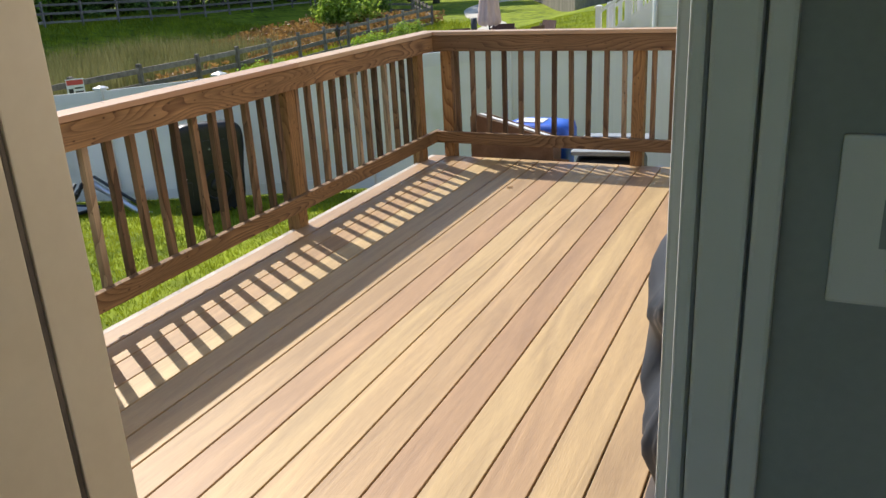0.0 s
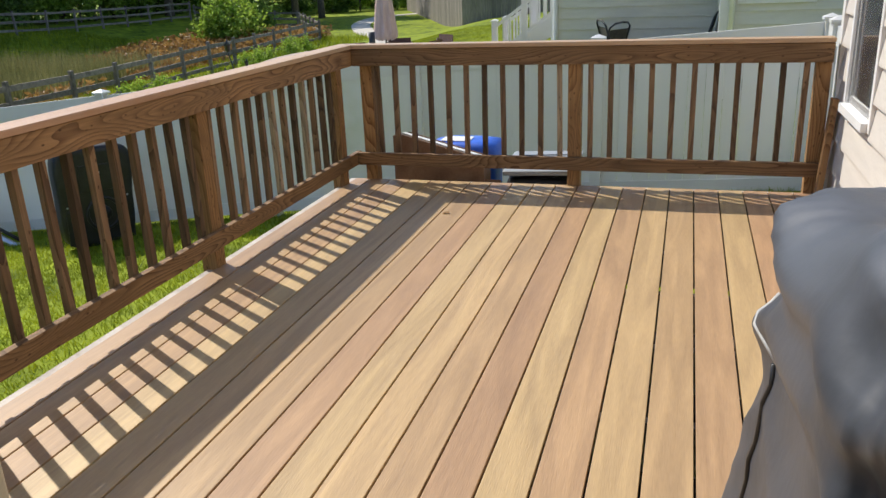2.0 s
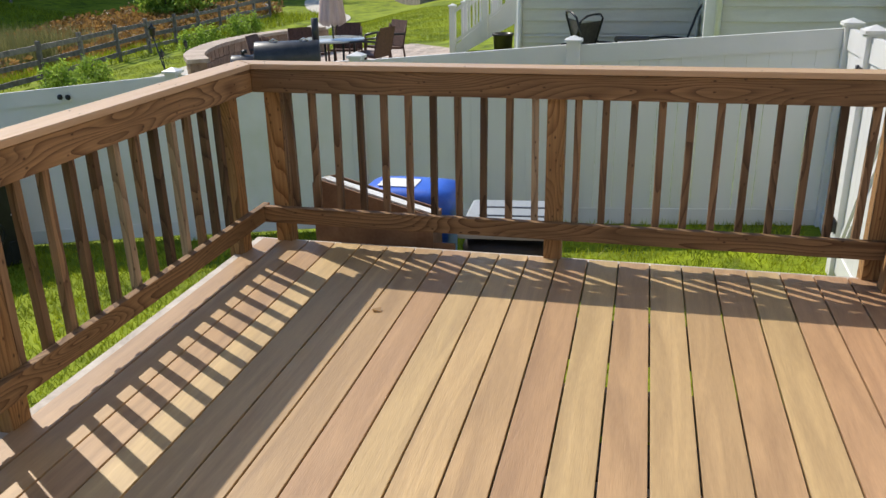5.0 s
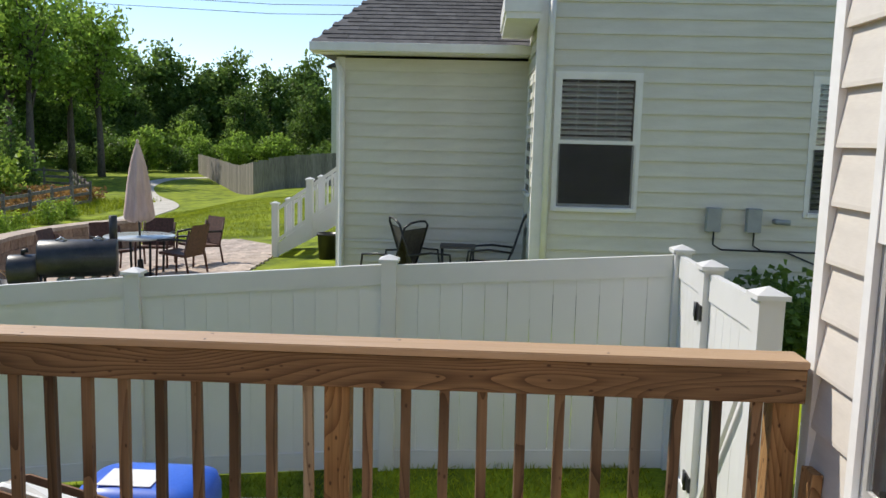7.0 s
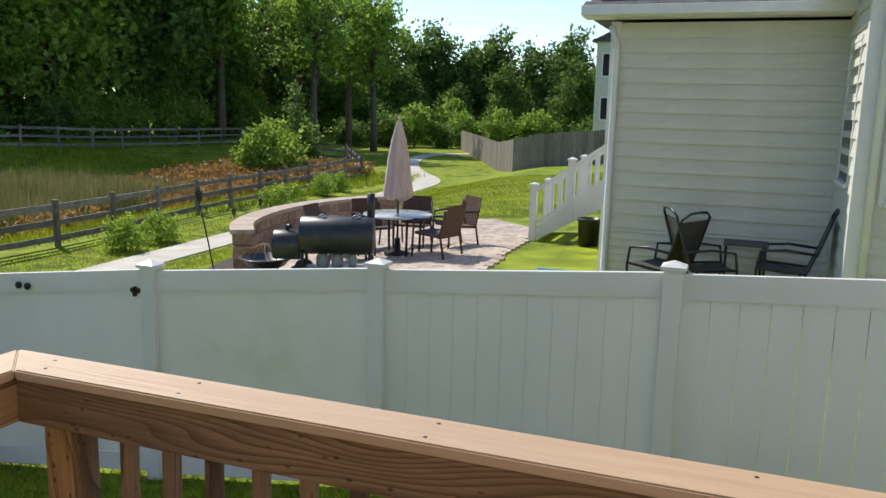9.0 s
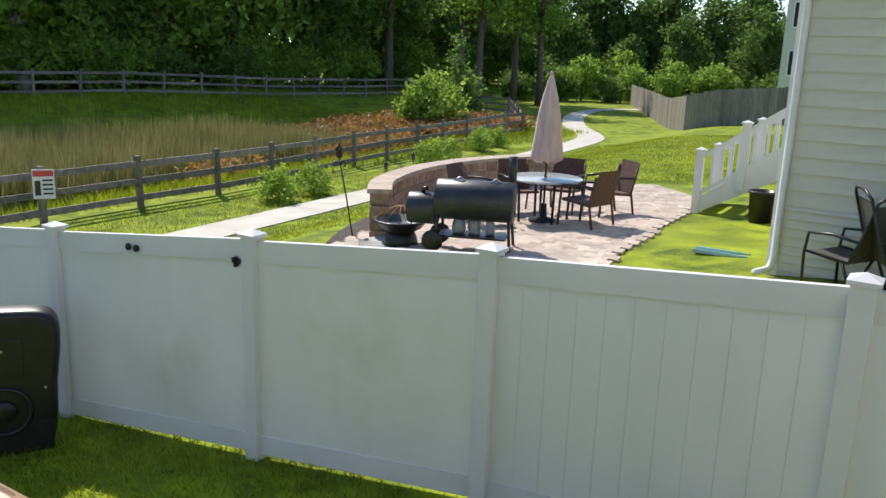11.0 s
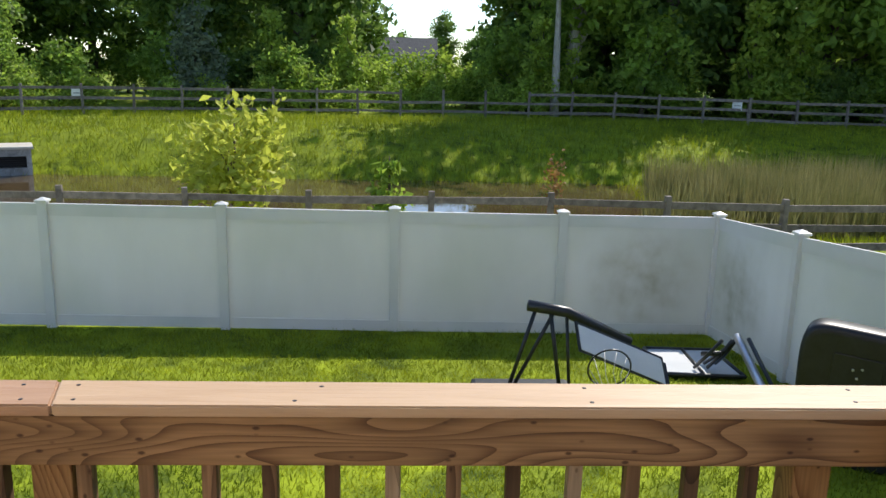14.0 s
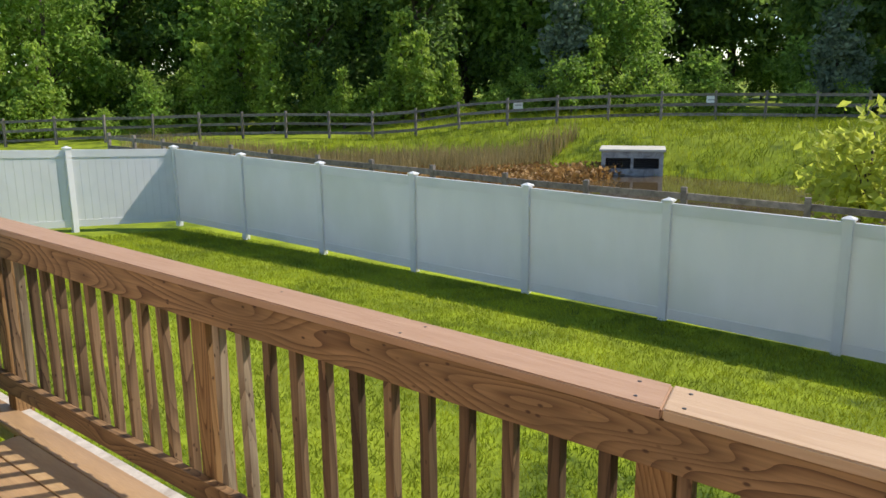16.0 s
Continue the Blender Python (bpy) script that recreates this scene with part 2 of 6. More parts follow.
def lets_light_through(m, share):
    """Thin hollow vinyl: part of the sun on its far side glows through."""
    t = m.node_tree
    b = t.nodes["Principled BSDF"]
    tr, mix = t.nodes.new("ShaderNodeBsdfTranslucent"), t.nodes.new("ShaderNodeMixShader")
    t.links.new(b.inputs["Base Color"].links[0].from_socket, tr.inputs[0])
    mix.inputs[0].default_value = share
    t.links.new(b.outputs[0], mix.inputs[1])
    t.links.new(tr.outputs[0], mix.inputs[2])
    t.links.new(mix.outputs[0], t.nodes["Material Output"].inputs[0])


blotch(M_VINYL_DIRTY, (-9.4, 2.2, -1.25), 0.9, (0.42, 0.38, 0.24))
blotch(M_VINYL_DIRTY, (-8.6, 3.3, -1.3), 0.9, (0.36, 0.34, 0.2))
blotch(M_VINYL_DIRTY, (-3.6, 3.57, -1.0), 0.7, (0.62, 0.63, 0.50))
blotch(M_VINYL_DIRTY, (-1.7, 3.75, -0.5), 1.1, (0.68, 0.70, 0.55))
lets_light_through(M_VINYL_DIRTY, 0.2)
lets_light_through(M_VINYL, 0.15)
M_SIDING = material("cream_siding", (0.60, 0.55, 0.49), (0.69, 0.64, 0.57), 0.55, 2, (1, 1, 6), 30, 0.06)
M_SIDING_N = material("pale_siding", (0.60, 0.58, 0.50), (0.68, 0.66, 0.58), 0.55, 2, (1, 1, 6), 30, 0.06)
M_TRIM = material("white_trim", (0.74, 0.73, 0.71), (0.82, 0.81, 0.79), 0.45, 3, fine=20, bump=0.03)
M_BEIGE = material("beige_paint", (0.56, 0.47, 0.33), (0.62, 0.53, 0.38), 0.4, 3, fine=40, bump=0.03)
M_WALL_IN = material("grey_wall_paint", (0.32, 0.34, 0.325), (0.38, 0.40, 0.385), 0.8, 4, fine=120, bump=0.05)
M_FLOOR_IN = wood("indoor_floor", (0.16, 0.09, 0.05), (0.28, 0.17, 0.09), 1)
M_GLASS = glass("window_glass")
M_BLIND = material("white_blind", (0.66, 0.66, 0.63), (0.72, 0.72, 0.7), 0.5, 5, bump=0)
M_SCREEN = material("dark_screen", (0.012, 0.012, 0.014), (0.025, 0.025, 0.028), 0.6, 40, bump=0.1)
M_SCREEN.node_tree.nodes["Principled BSDF"].inputs["Alpha"].default_value = 0.3
# Near-black fill: paints the shade of rooms and hollows, also backs the siding
M_DARK = material("near_black_fill", (0.012, 0.012, 0.014), (0.03, 0.03, 0.03), 0.9, 1, bump=0)
M_COVER = material("grey_vinyl_cover", (0.038, 0.042, 0.052), (0.062, 0.067, 0.08), 0.5, 5, fine=40, bump=0.15, spot=(0.08, 0.085, 0.10), spec=0.5)
M_PIPING = material("grey_piping", (0.4, 0.4, 0.4), (0.55, 0.54, 0.52), 0.4, 20)
M_ROOF = material("shingle", (0.045, 0.045, 0.05), (0.10, 0.10, 0.105), 0.9, 5, (1, 1, 1), 60, 0.4, vary=0.2)
M_ROCKWALL = material("wall_block", (0.24, 0.15, 0.10), (0.42, 0.29, 0.20), 0.85, 9, fine=60, bump=0.5, vary=0.2)
M_CAPSTONE = material("capstone", (0.38, 0.29, 0.22), (0.52, 0.42, 0.33), 0.85, 8, fine=60, bump=0.3, vary=0.1)
M_PAVER = material("paver", (0.40, 0.31, 0.25), (0.55, 0.46, 0.38), 0.85, 5, fine=40, bump=0.3, island=True)
M_CONCRETE = material("path_concrete", (0.46, 0.42, 0.35), (0.6, 0.56, 0.48), 0.9, 1.5, fine=30, bump=0.15)
M_OLDCONC = material("old_concrete", (0.2, 0.19, 0.18), (0.5, 0.48, 0.45), 0.9, 2.5, fine=20, bump=0.3)
M_FENCEWOOD = material("weathered_rail", (0.12, 0.10, 0.085), (0.26, 0.22, 0.19), 0.85, 6, fine=40, bump=0.3, vary=0.25)
M_GREYWOOD = material("silvered_boards", (0.16, 0.14, 0.12), (0.30, 0.27, 0.24), 0.85, 3, (6, 6, 0.6), 30, 0.3, vary=0.25)
M_BLACK = material("black_plastic", (0.008, 0.008, 0.009), (0.02, 0.02, 0.022), 0.4, 6, fine=60, bump=0.1)
M_BLACKMETAL = material("black_metal", (0.012, 0.012, 0.013), (0.03, 0.03, 0.032), 0.35, 8, fine=60, bump=0.1)
M_SMOKER = material("smoker_steel", (0.018, 0.02, 0.024), (0.05, 0.05, 0.055), 0.38, 6, fine=50, bump=0.15, spot=(0.12, 0.07, 0.045), patch=(0.6, 0.8))
M_STEEL = material("bright_steel", (0.5, 0.5, 0.52), (0.7, 0.7, 0.72), 0.3, 6, metal=0.9, bump=0.05)
M_BACKBOARD = material("white_acrylic", (0.62, 0.64, 0.66), (0.72, 0.73, 0.74), 0.25, 2, bump=0)
M_BLUE = material("blue_plastic", (0.02, 0.10, 0.55), (0.04, 0.15, 0.68), 0.4, 4, bump=0.05)
M_GREYPLASTIC = material("grey_plastic", (0.27, 0.29, 0.30), (0.36, 0.38, 0.39), 0.45, 4, bump=0.05)
M_CARDBOARD = material("cardboard", (0.20, 0.11, 0.065), (0.30, 0.18, 0.11), 0.9, 5, fine=60, bump=0.15)
M_PAPER = material("white_paper", (0.7, 0.7, 0.68), (0.8, 0.8, 0.78), 0.8, 5)
M_WICKER = material("brown_weave", (0.06, 0.028, 0.02), (0.14, 0.068, 0.048), 0.7, 30, fine=120, bump=0.4)
M_TABLETOP = material("grey_tabletop", (0.42, 0.45, 0.45), (0.6, 0.62, 0.62), 0.15, 6, bump=0.02)
M_UMBRELLA = material("pink_beige_canvas", (0.52, 0.38, 0.34), (0.68, 0.52, 0.47), 0.85, 4, (3, 3, 0.6), 60, 0.1)
M_SLING = material("dark_sling", (0.05, 0.045, 0.045), (0.11, 0.10, 0.095), 0.6, 20)
M_RED = material("red_print", (0.5, 0.05, 0.04), (0.6, 0.08, 0.06), 0.5, 4, bump=0)
M_TEAL = material("teal_plastic", (0.25, 0.45, 0.45), (0.35, 0.55, 0.55), 0.5, 4, bump=0)
M_MULCH = material("mulch", (0.03, 0.022, 0.018), (0.09, 0.07, 0.055), 0.95, 12, fine=60, bump=0.6)
M_BARK = material("bark", (0.05, 0.04, 0.032), (0.16, 0.13, 0.10), 0.9, 5, (4, 4, 0.7), 30, 0.5)
M_PALEBARK = material("pale_bark", (0.25, 0.23, 0.2), (0.48, 0.45, 0.4), 0.9, 5, (3, 3, 0.7), 30, 0.4)
M_LEAF = leafy("leaf_green", (0.11, 0.20, 0.028), (0.38, 0.54, 0.09), 0.55)
M_LEAF_DARK = leafy("leaf_dark", (0.05, 0.105, 0.025), (0.24, 0.36, 0.07), 0.5)
M_LEAF_BLUE = leafy("leaf_silver", (0.10, 0.15, 0.08), (0.26, 0.32, 0.2), 0.4)
M_LEAF_LIME = leafy("leaf_lime", (0.17, 0.28, 0.03), (0.44, 0.56, 0.09), 0.5)
M_LEAF_YELLOW = leafy("leaf_yellow", (0.40, 0.45, 0.05), (0.66, 0.68, 0.13), 0.55)
M_BLADE = leafy("grass_blade", (0.12, 0.17, 0.008), (0.42, 0.46, 0.025), 0.4)
M_REED = leafy("reed", (0.15, 0.16, 0.05), (0.34, 0.31, 0.13))
M_REED_TAN = leafy("tan_reed", (0.24, 0.19, 0.075), (0.42, 0.33, 0.15))
M_RUST = leafy("rust_weed", (0.24, 0.13, 0.04), (0.46, 0.27, 0.09))
M_GRASS = material("lawn", (0.05, 0.08, 0.006), (0.30, 0.37, 0.014), 0.9, 1.6, fine=34, bump=0.9, spot=(0.26, 0.31, 0.02), patch=(0.45, 0.75), patch_scale=0.35, spec=0.2)
M_WATER = material("pond_water", (0.07, 0.048, 0.022), (0.11, 0.078, 0.038), 0.05, 0.4, fine=2.5, bump=0.10, spec=0.5)
M_FARHOUSE = material("far_house_siding", (0.34, 0.34, 0.35), (0.44, 0.44, 0.45), 0.8, 1)


# ---- builders ----
def link(name, mesh, mat, parent=None, label="", smooth_faces=False):
    ob = new(name, mesh)
    if mat and not mesh.materials:
        mesh.materials.append(mat)
    if smooth_faces:
        for p in mesh.polygons:
            p.use_smooth = True
    if parent:
        ob.parent = parent
    if label:
        ob["label"] = label
    return ob


def box_mesh(name, boxes, bevel=0.0):
    """One mesh of axis-aligned boxes (x0, y0, z0, x1, y1, z1)."""
    verts, faces = [], []
    for x0, y0, z0, x1, y1, z1 in boxes:
        k = len(verts)
        verts += [(x0, y0, z0), (x1, y0, z0), (x1, y1, z0), (x0, y1, z0), (x0, y0, z1), (x1, y0, z1), (x1, y1, z1), (x0, y1, z1)]
        faces += [tuple(k + i for i in f) for f in ((0, 3, 2, 1), (4, 5, 6, 7), (0, 1, 5, 4), (1, 2, 6, 5), (2, 3, 7, 6), (3, 0, 4, 7))]
    me = bpy.data.meshes.new(name)
    me.from_pydata(verts, [], faces)
    if bevel:
        bm = bmesh.new()
        bm.from_mesh(me)
        bmesh.ops.bevel(bm, geom=list(bm.edges), offset=bevel, segments=2, affect="EDGES", profile=0.6)
        bm.to_mesh(me)
        bm.free()
    me.update()
    return me


def box(name, b, mat, parent=None, label="", bevel=0.0):
    """A box with its origin at its middle."""
    c = Vector(((b[0] + b[3]) / 2, (b[1] + b[4]) / 2, (b[2] + b[5]) / 2))
    h = ((b[3] - b[0]) / 2, (b[4] - b[1]) / 2, (b[5] - b[2]) / 2)
    ob = link(name, box_mesh(name, [(-h[0], -h[1], -h[2], *h)], bevel), mat, parent, label)
    ob.location = c - (parent_origin(parent) if parent else Vector())
    return ob


def parent_origin(p):
    o = Vector()
    while p:
        o += p.location
        p = p.parent
    return o


def poly(name, verts, faces, mat, parent=None, label="", smooth_faces=False):
    me = bpy.data.meshes.new(name)
    me.from_pydata([tuple(v) for v in verts], [], faces)
    me.update()
    return link(name, me, mat, parent, label, smooth_faces)


def tube(name, pts, r, mat, parent=None, label="", n=8, taper=1.0, caps=True):
    """A round bar along points; r may be one radius or one for each point."""
    pts = [Vector(p) for p in pts]
    rs = list(r) if isinstance(r, (list, tuple)) else [r * (1 + (taper - 1) * i / max(1, len(pts) - 1)) for i in range(len(pts))]
    verts, faces = tube_data(pts, rs, n, 0, caps)
    return poly(name, verts, faces, mat, parent, label, True)


def tube_data(pts, rs, n, k0=0, caps=True):
    verts, faces = [], []
    for i, p in enumerate(pts):
        d = (pts[min(i + 1, len(pts) - 1)] - pts[max(i - 1, 0)]).normalized()
        a = d.orthogonal().normalized() if i == 0 else (a - d * a.dot(d)).normalized()
        b = d.cross(a)
        for j in range(n):
            w = 2 * math.pi * j / n
            verts.append(p + (a * math.cos(w) + b * math.sin(w)) * rs[i])
    for i in range(len(pts) - 1):
        for j in range(n):
            q = (j + 1) % n
            faces.append((k0 + i * n + j, k0 + i * n + q, k0 + (i + 1) * n + q, k0 + (i + 1) * n + j))
    if caps:
        faces.append(tuple(k0 + j for j in reversed(range(n))))
        faces.append(tuple(k0 + (len(pts) - 1) * n + j for j in range(n)))
    return verts, faces


def lathe(name, profile, mat, parent=None, label="", n=20):
    """A turned shape: (radius, height) rings about z."""
    verts, faces = [], []
    for r, z in profile:
        verts += [(r * math.cos(2 * math.pi * j / n), r * math.sin(2 * math.pi * j / n), z) for j in range(n)]
    for i in range(len(profile) - 1):
        for j in range(n):
            q = (j + 1) % n
            faces.append((i * n + j, i * n + q, (i + 1) * n + q, (i + 1) * n + j))
    faces.append(tuple(reversed(range(n))))
    faces.append(tuple((len(profile) - 1) * n + j for j in range(n)))
    return poly(name, verts, faces, mat, parent, label, True)


def thing(name, loc, label, category, group="", kind="", turn=0.0):
    ob = new(name)
    ob.location = loc
    ob.rotation_euler = (0, 0, radians(turn))
    return tagged(ob, label, category, group, kind)


def cards(name, centres, size, rng, mat, parent=None, flat=0.0, aspect=1.6):
    """Many small leaf blades, each a folded pair of triangles, at the given places."""
    n = len(centres)
    u = rng.normal(size=(n, 3))
    u /= np.linalg.norm(u, axis=1)[:, None]
    w = rng.normal(size=(n, 3))
    w[:, 2] *= 1 - flat
    v = np.cross(u, w)
    v /= np.linalg.norm(v, axis=1)[:, None] + 1e-9
    s = (size * rng.uniform(0.6, 1.4, n))[:, None]
    nn = np.cross(u, v) * s * 0.18
    verts = np.concatenate([centres - u * s * aspect / 2, centres + v * s / 2 + nn, centres + u * s * aspect / 2, centres - v * s / 2 + nn], 1).reshape(-1, 3)
    k = np.arange(n)[:, None] * 4
    me = bpy.data.meshes.new(name)
    me.from_pydata(verts.tolist(), [], (k + np.array([[0, 1, 2, 3]])).tolist())
    me.update()
    return link(name, me, mat, parent)


def blades(name, base, height, width, rng, mat, parent=None, lean=0.35):
    """Upright thin triangles at base points."""
    n = len(base)
    a = rng.uniform(0, 2 * math.pi, n)
    h = (height * rng.uniform(0.5, 1.3, n))[:, None]
    d = np.stack([np.cos(a), np.sin(a), np.zeros(n)], 1) * width * 0.5
    tip = base + np.concatenate([rng.normal(size=(n, 2)) * lean * h, h], 1)
    verts = np.concatenate([base - d, base + d, tip], 1).reshape(-1, 3)
    k = np.arange(n)[:, None] * 3
    me = bpy.data.meshes.new(name)
    me.from_pydata(verts.tolist(), [], (k + np.array([[0, 1, 2]])).tolist())
    me.update()
    return link(name, me, mat, parent)


# ---- the lie of the land ----
WATER_Z = -2.8


def height(x, y):
    """Ground height: the yard falls west, then drops to a pond and climbs a bank."""
    x, y = np.asarray(x, float), np.asarray(y, float)
    xs = x + 0.06 * np.clip(y - 8, 0, 60)
    plain = -1.28 + 0.09 * np.clip(xs, -9.0, 5.0) + 0.65 * smooth(y, 3.9, 8.5) * (1 - smooth(-xs, 6, 12))
    z = plain + (-2.0 - plain) * smooth(-xs, 9.5, 13.5)
    basin = smooth(-xs, 14.5, 20) * (1 - smooth(-xs, 27.0, 34))
    along = (1 - smooth(y, 26, 40)) * smooth(y, -36, -24)
    depth = 1.55 - 0.75 * smooth(y, 5, 14)
    z = z - basin * along * depth
    z = z + smooth(-xs, 28, 38.5) * 0.95
    z = z + 0.02 * np.sin(x * 1.3 + 0.7 * y) * smooth(-xs, 9, 16) + 0.05 * np.sin(0.31 * x + 0.23 * y) * smooth(-xs, 9, 20)
    return z


def gz(x, y):
    return float(height(x, y))


def ground_sheet():
    xs = np.concatenate([np.linspace(-900, -90, 12), np.linspace(-80, -42, 20), np.arange(-41, 8, 0.5), np.linspace(9, 40, 12), np.linspace(60, 900, 10)])
    ys = np.concatenate([np.linspace(-900, -90, 12), np.linspace(-80, -36, 20), np.arange(-35, 42, 0.6), np.linspace(44, 100, 26), np.linspace(130, 900, 12)])
    gx, gy = np.meshgrid(xs, ys)
    verts = np.stack([gx, gy, height(gx, gy)], 2).reshape(-1, 3)
    nx, ny = len(xs), len(ys)
    i, j = np.meshgrid(np.arange(nx - 1), np.arange(ny - 1))
    a = (j * nx + i).reshape(-1, 1)
    faces = np.concatenate([a, a + 1, a + nx + 1, a + nx], 1)
    me = bpy.data.meshes.new("ground")
    me.from_pydata(verts.tolist(), [], faces.tolist())
    return tagged(link("ground", me, M_GRASS, smooth_faces=True), "mown green lawn sloping down to a pond", "ground", kind="structure")


ground = ground_sheet()
water = tagged(poly("water", [(-45, -40, WATER_Z), (-12, -40, WATER_Z), (-12, 45, WATER_Z), (-45, 45, WATER_Z)], [(0, 1, 2, 3)], M_WATER),
               "still brown pond water reflecting the sky", "water", kind="structure")


def ribbon(name, pts, width, mat, lift, label, category):
    pts = [Vector((*p, 0)) for p in pts]
    fine = []
    for a, b in zip(pts, pts[1:]):
        k = max(2, int((b - a).length / 1.2))
        fine += [a.lerp(b, i / k) for i in range(k)]
    fine.append(pts[-1])
    for _ in range(6):
        fine = [fine[0]] + [(fine[i - 1] + fine[i] * 2 + fine[i + 1]) / 4 for i in range(1, len(fine) - 1)] + [fine[-1]]
    verts, faces = [], []
    for i, p in enumerate(fine):
        d = (fine[min(i + 1, len(fine) - 1)] - fine[max(i - 1, 0)]).normalized()
        s = Vector((d.y, -d.x, 0)) * width / 2
        for q in (p + s, p - s):
            z = max(gz(q.x, q.y), gz(p.x, p.y))
            verts += [(q.x, q.y, z + lift), (q.x, q.y, z - 0.3)]
    for i in range(len(fine) - 1):
        k = i * 4
        faces += [(k, k + 4, k + 6, k + 2), (k, k + 1, k + 5, k + 4), (k + 2, k + 6, k + 7, k + 3)]
    return tagged(poly(name, verts, faces, mat), label, category, kind="structure")


path_strip = ribbon("pavement", [(-10.6, -30), (-10.7, 2), (-10.7, 8.2), (-11.2, 15), (-12.0, 25), (-12.9, 33), (-13.4, 38), (-17, 43), (-21, 52), (-23, 60), (-17, 72)], 1.35, M_CONCRETE, 0.035,
                    "pale concrete footpath winding through the grass", "path")


# ---- the deck ----
DX0, DX1, DY0, DY1 = 0.075, 3.29, -5.1, -0.07
deck = thing("floor_deck", (0, 0, 0), "deck of tan brown composite boards with dark gaps", "deck", kind="structure")
PITCH = 0.1525
x_first = 2.032 - 13 * PITCH
edges = [DX0] + [x_first + i * PITCH for i in range(0, 23) if DX0 + 0.03 < x_first + i * PITCH < DX1 - 0.02] + [DX1]
box("rim_joist", (0.025, -6.0, -0.24, 0.074, -0.03, -0.012), M_RIM, deck, "pale weathered rim board")
box("rim_joist", (0.076, -0.068, -0.24, 3.3, -0.03, -0.012), M_RIM, deck, "pale weathered rim board")
for i in range(8):
    box("joist", (0.13, DY0 + 0.3 + i * 0.58, -0.22, DX1, DY0 + 0.34 + i * 0.58, -0.03), M_RIM, deck)
for px_, py_ in ((0.3, -0.3), (0.3, -2.6), (1.7, -0.3), (3.0, -0.3), (1.7, -2.6)):
    g = gz(px_, py_) - 0.15
    box("support_post", (px_ - 0.07, py_ - 0.07, g, px_ + 0.07, py_ + 0.07, -0.225), M_POST, deck)
DECKBOARDS = [(a + 0.004, b - 0.004) for a, b in zip(edges, edges[1:])]


# Dark sheet added under the deck; its colour stands in for shade in the gaps
soil = [(x, y, gz(x, y) + 0.05) for x, y in ((0.12, -5.0), (3.27, -5.0), (3.27, -0.12), (0.12, -0.12))]
soil += [(x, y, z - 0.2) for x, y, z in soil]
tagged(poly("deck_gap_darkener", soil, [(0, 1, 2, 3), (0, 4, 5, 1), (1, 5, 6, 2), (2, 6, 7, 3), (3, 7, 4, 0)], M_MULCH), "dark sheet added so the deck gaps look shaded", "soil", kind="structure")


# ---- railing ----
CAP = 0.97


def railing(name, along, length, posts, balusters, label, start):
    """A deck rail: cap board, top and bottom rail, square balusters and posts, along one axis from start."""
    r = thing(name, (0, 0, 0), label, "railing", "deck railings", "structure")
    inward = -1 if along == "x" else 1

    def bar(a0, a1, d0, d1, z0, z1):
        d0, d1 = sorted((inward * d0, inward * d1))
        return (a0, d0, z0, a1, d1, z1) if along == "x" else (d0, a0, z0, d1, a1, z1)

    for p in posts:
        g = -0.24
        box("post", bar(p - 0.044, p + 0.044, 0.0, 0.088, g, CAP - 0.04), M_POST, r, "knotty square timber post", 0.004)
    lo, hi = start
    mat = M_RAIL_X if along == "x" else M_RAIL_Y
    box("top_rail", bar(lo, hi, 0.0905, 0.128, CAP - 0.145, CAP - 0.030), mat, r, "knotty rough timber rail", 0.004)
    box("back_rail", bar(lo, hi, -0.04, -0.002, CAP - 0.125, CAP - 0.030), mat, r, "", 0.004)
    box("bottom_rail", bar(lo, hi, 0.0905, 0.128, 0.115, 0.205), mat, r, "weathered timber bottom rail", 0.004)
    one = box_mesh("baluster", [(-0.017, -0.017, -0.37, 0.017, 0.017, 0.37)], 0.003)
    pale = one.copy()
    one.materials.append(M_BAL)
    pale.materials.append(M_BAL_PALE)
    rng = random.Random(len(balusters))
    for b in balusters:
        ob = link("baluster", one if rng.random() > 0.12 else pale, None, r)
        c = 0.069 * inward
        ob.location = (b, c, 0.52) if along == "x" else (c, b, 0.52)
        ob.rotation_euler = (radians(rng.uniform(-0.5, 0.5)), radians(rng.uniform(-0.6, 0.6)), radians(rng.uniform(-4, 4)))
    return r


FRONT_POSTS = [0.215, 1.695, 3.20]
front_bal = [0.30 + 0.1295 * i for i in range(11)] + [1.80 + 0.1305 * i for i in range(11)]
front = railing("railing_front", "x", 3.25, FRONT_POSTS, front_bal, "knotty brown timber deck railing with square balusters", (0.129, 3.244))
LEFT_POSTS = [-0.27, -1.99, -3.72, -5.45]
left_bal = [-0.41 - 0.1375 * i for i in range(12)] + [-2.11 - 0.1375 * i for i in range(12)] + [-3.84 - 0.1375 * i for i in range(15)]
left = railing("railing_side", "y", 5.1, LEFT_POSTS, left_bal, "knotty brown timber railing along the deck side", (-6.0, -0.05))


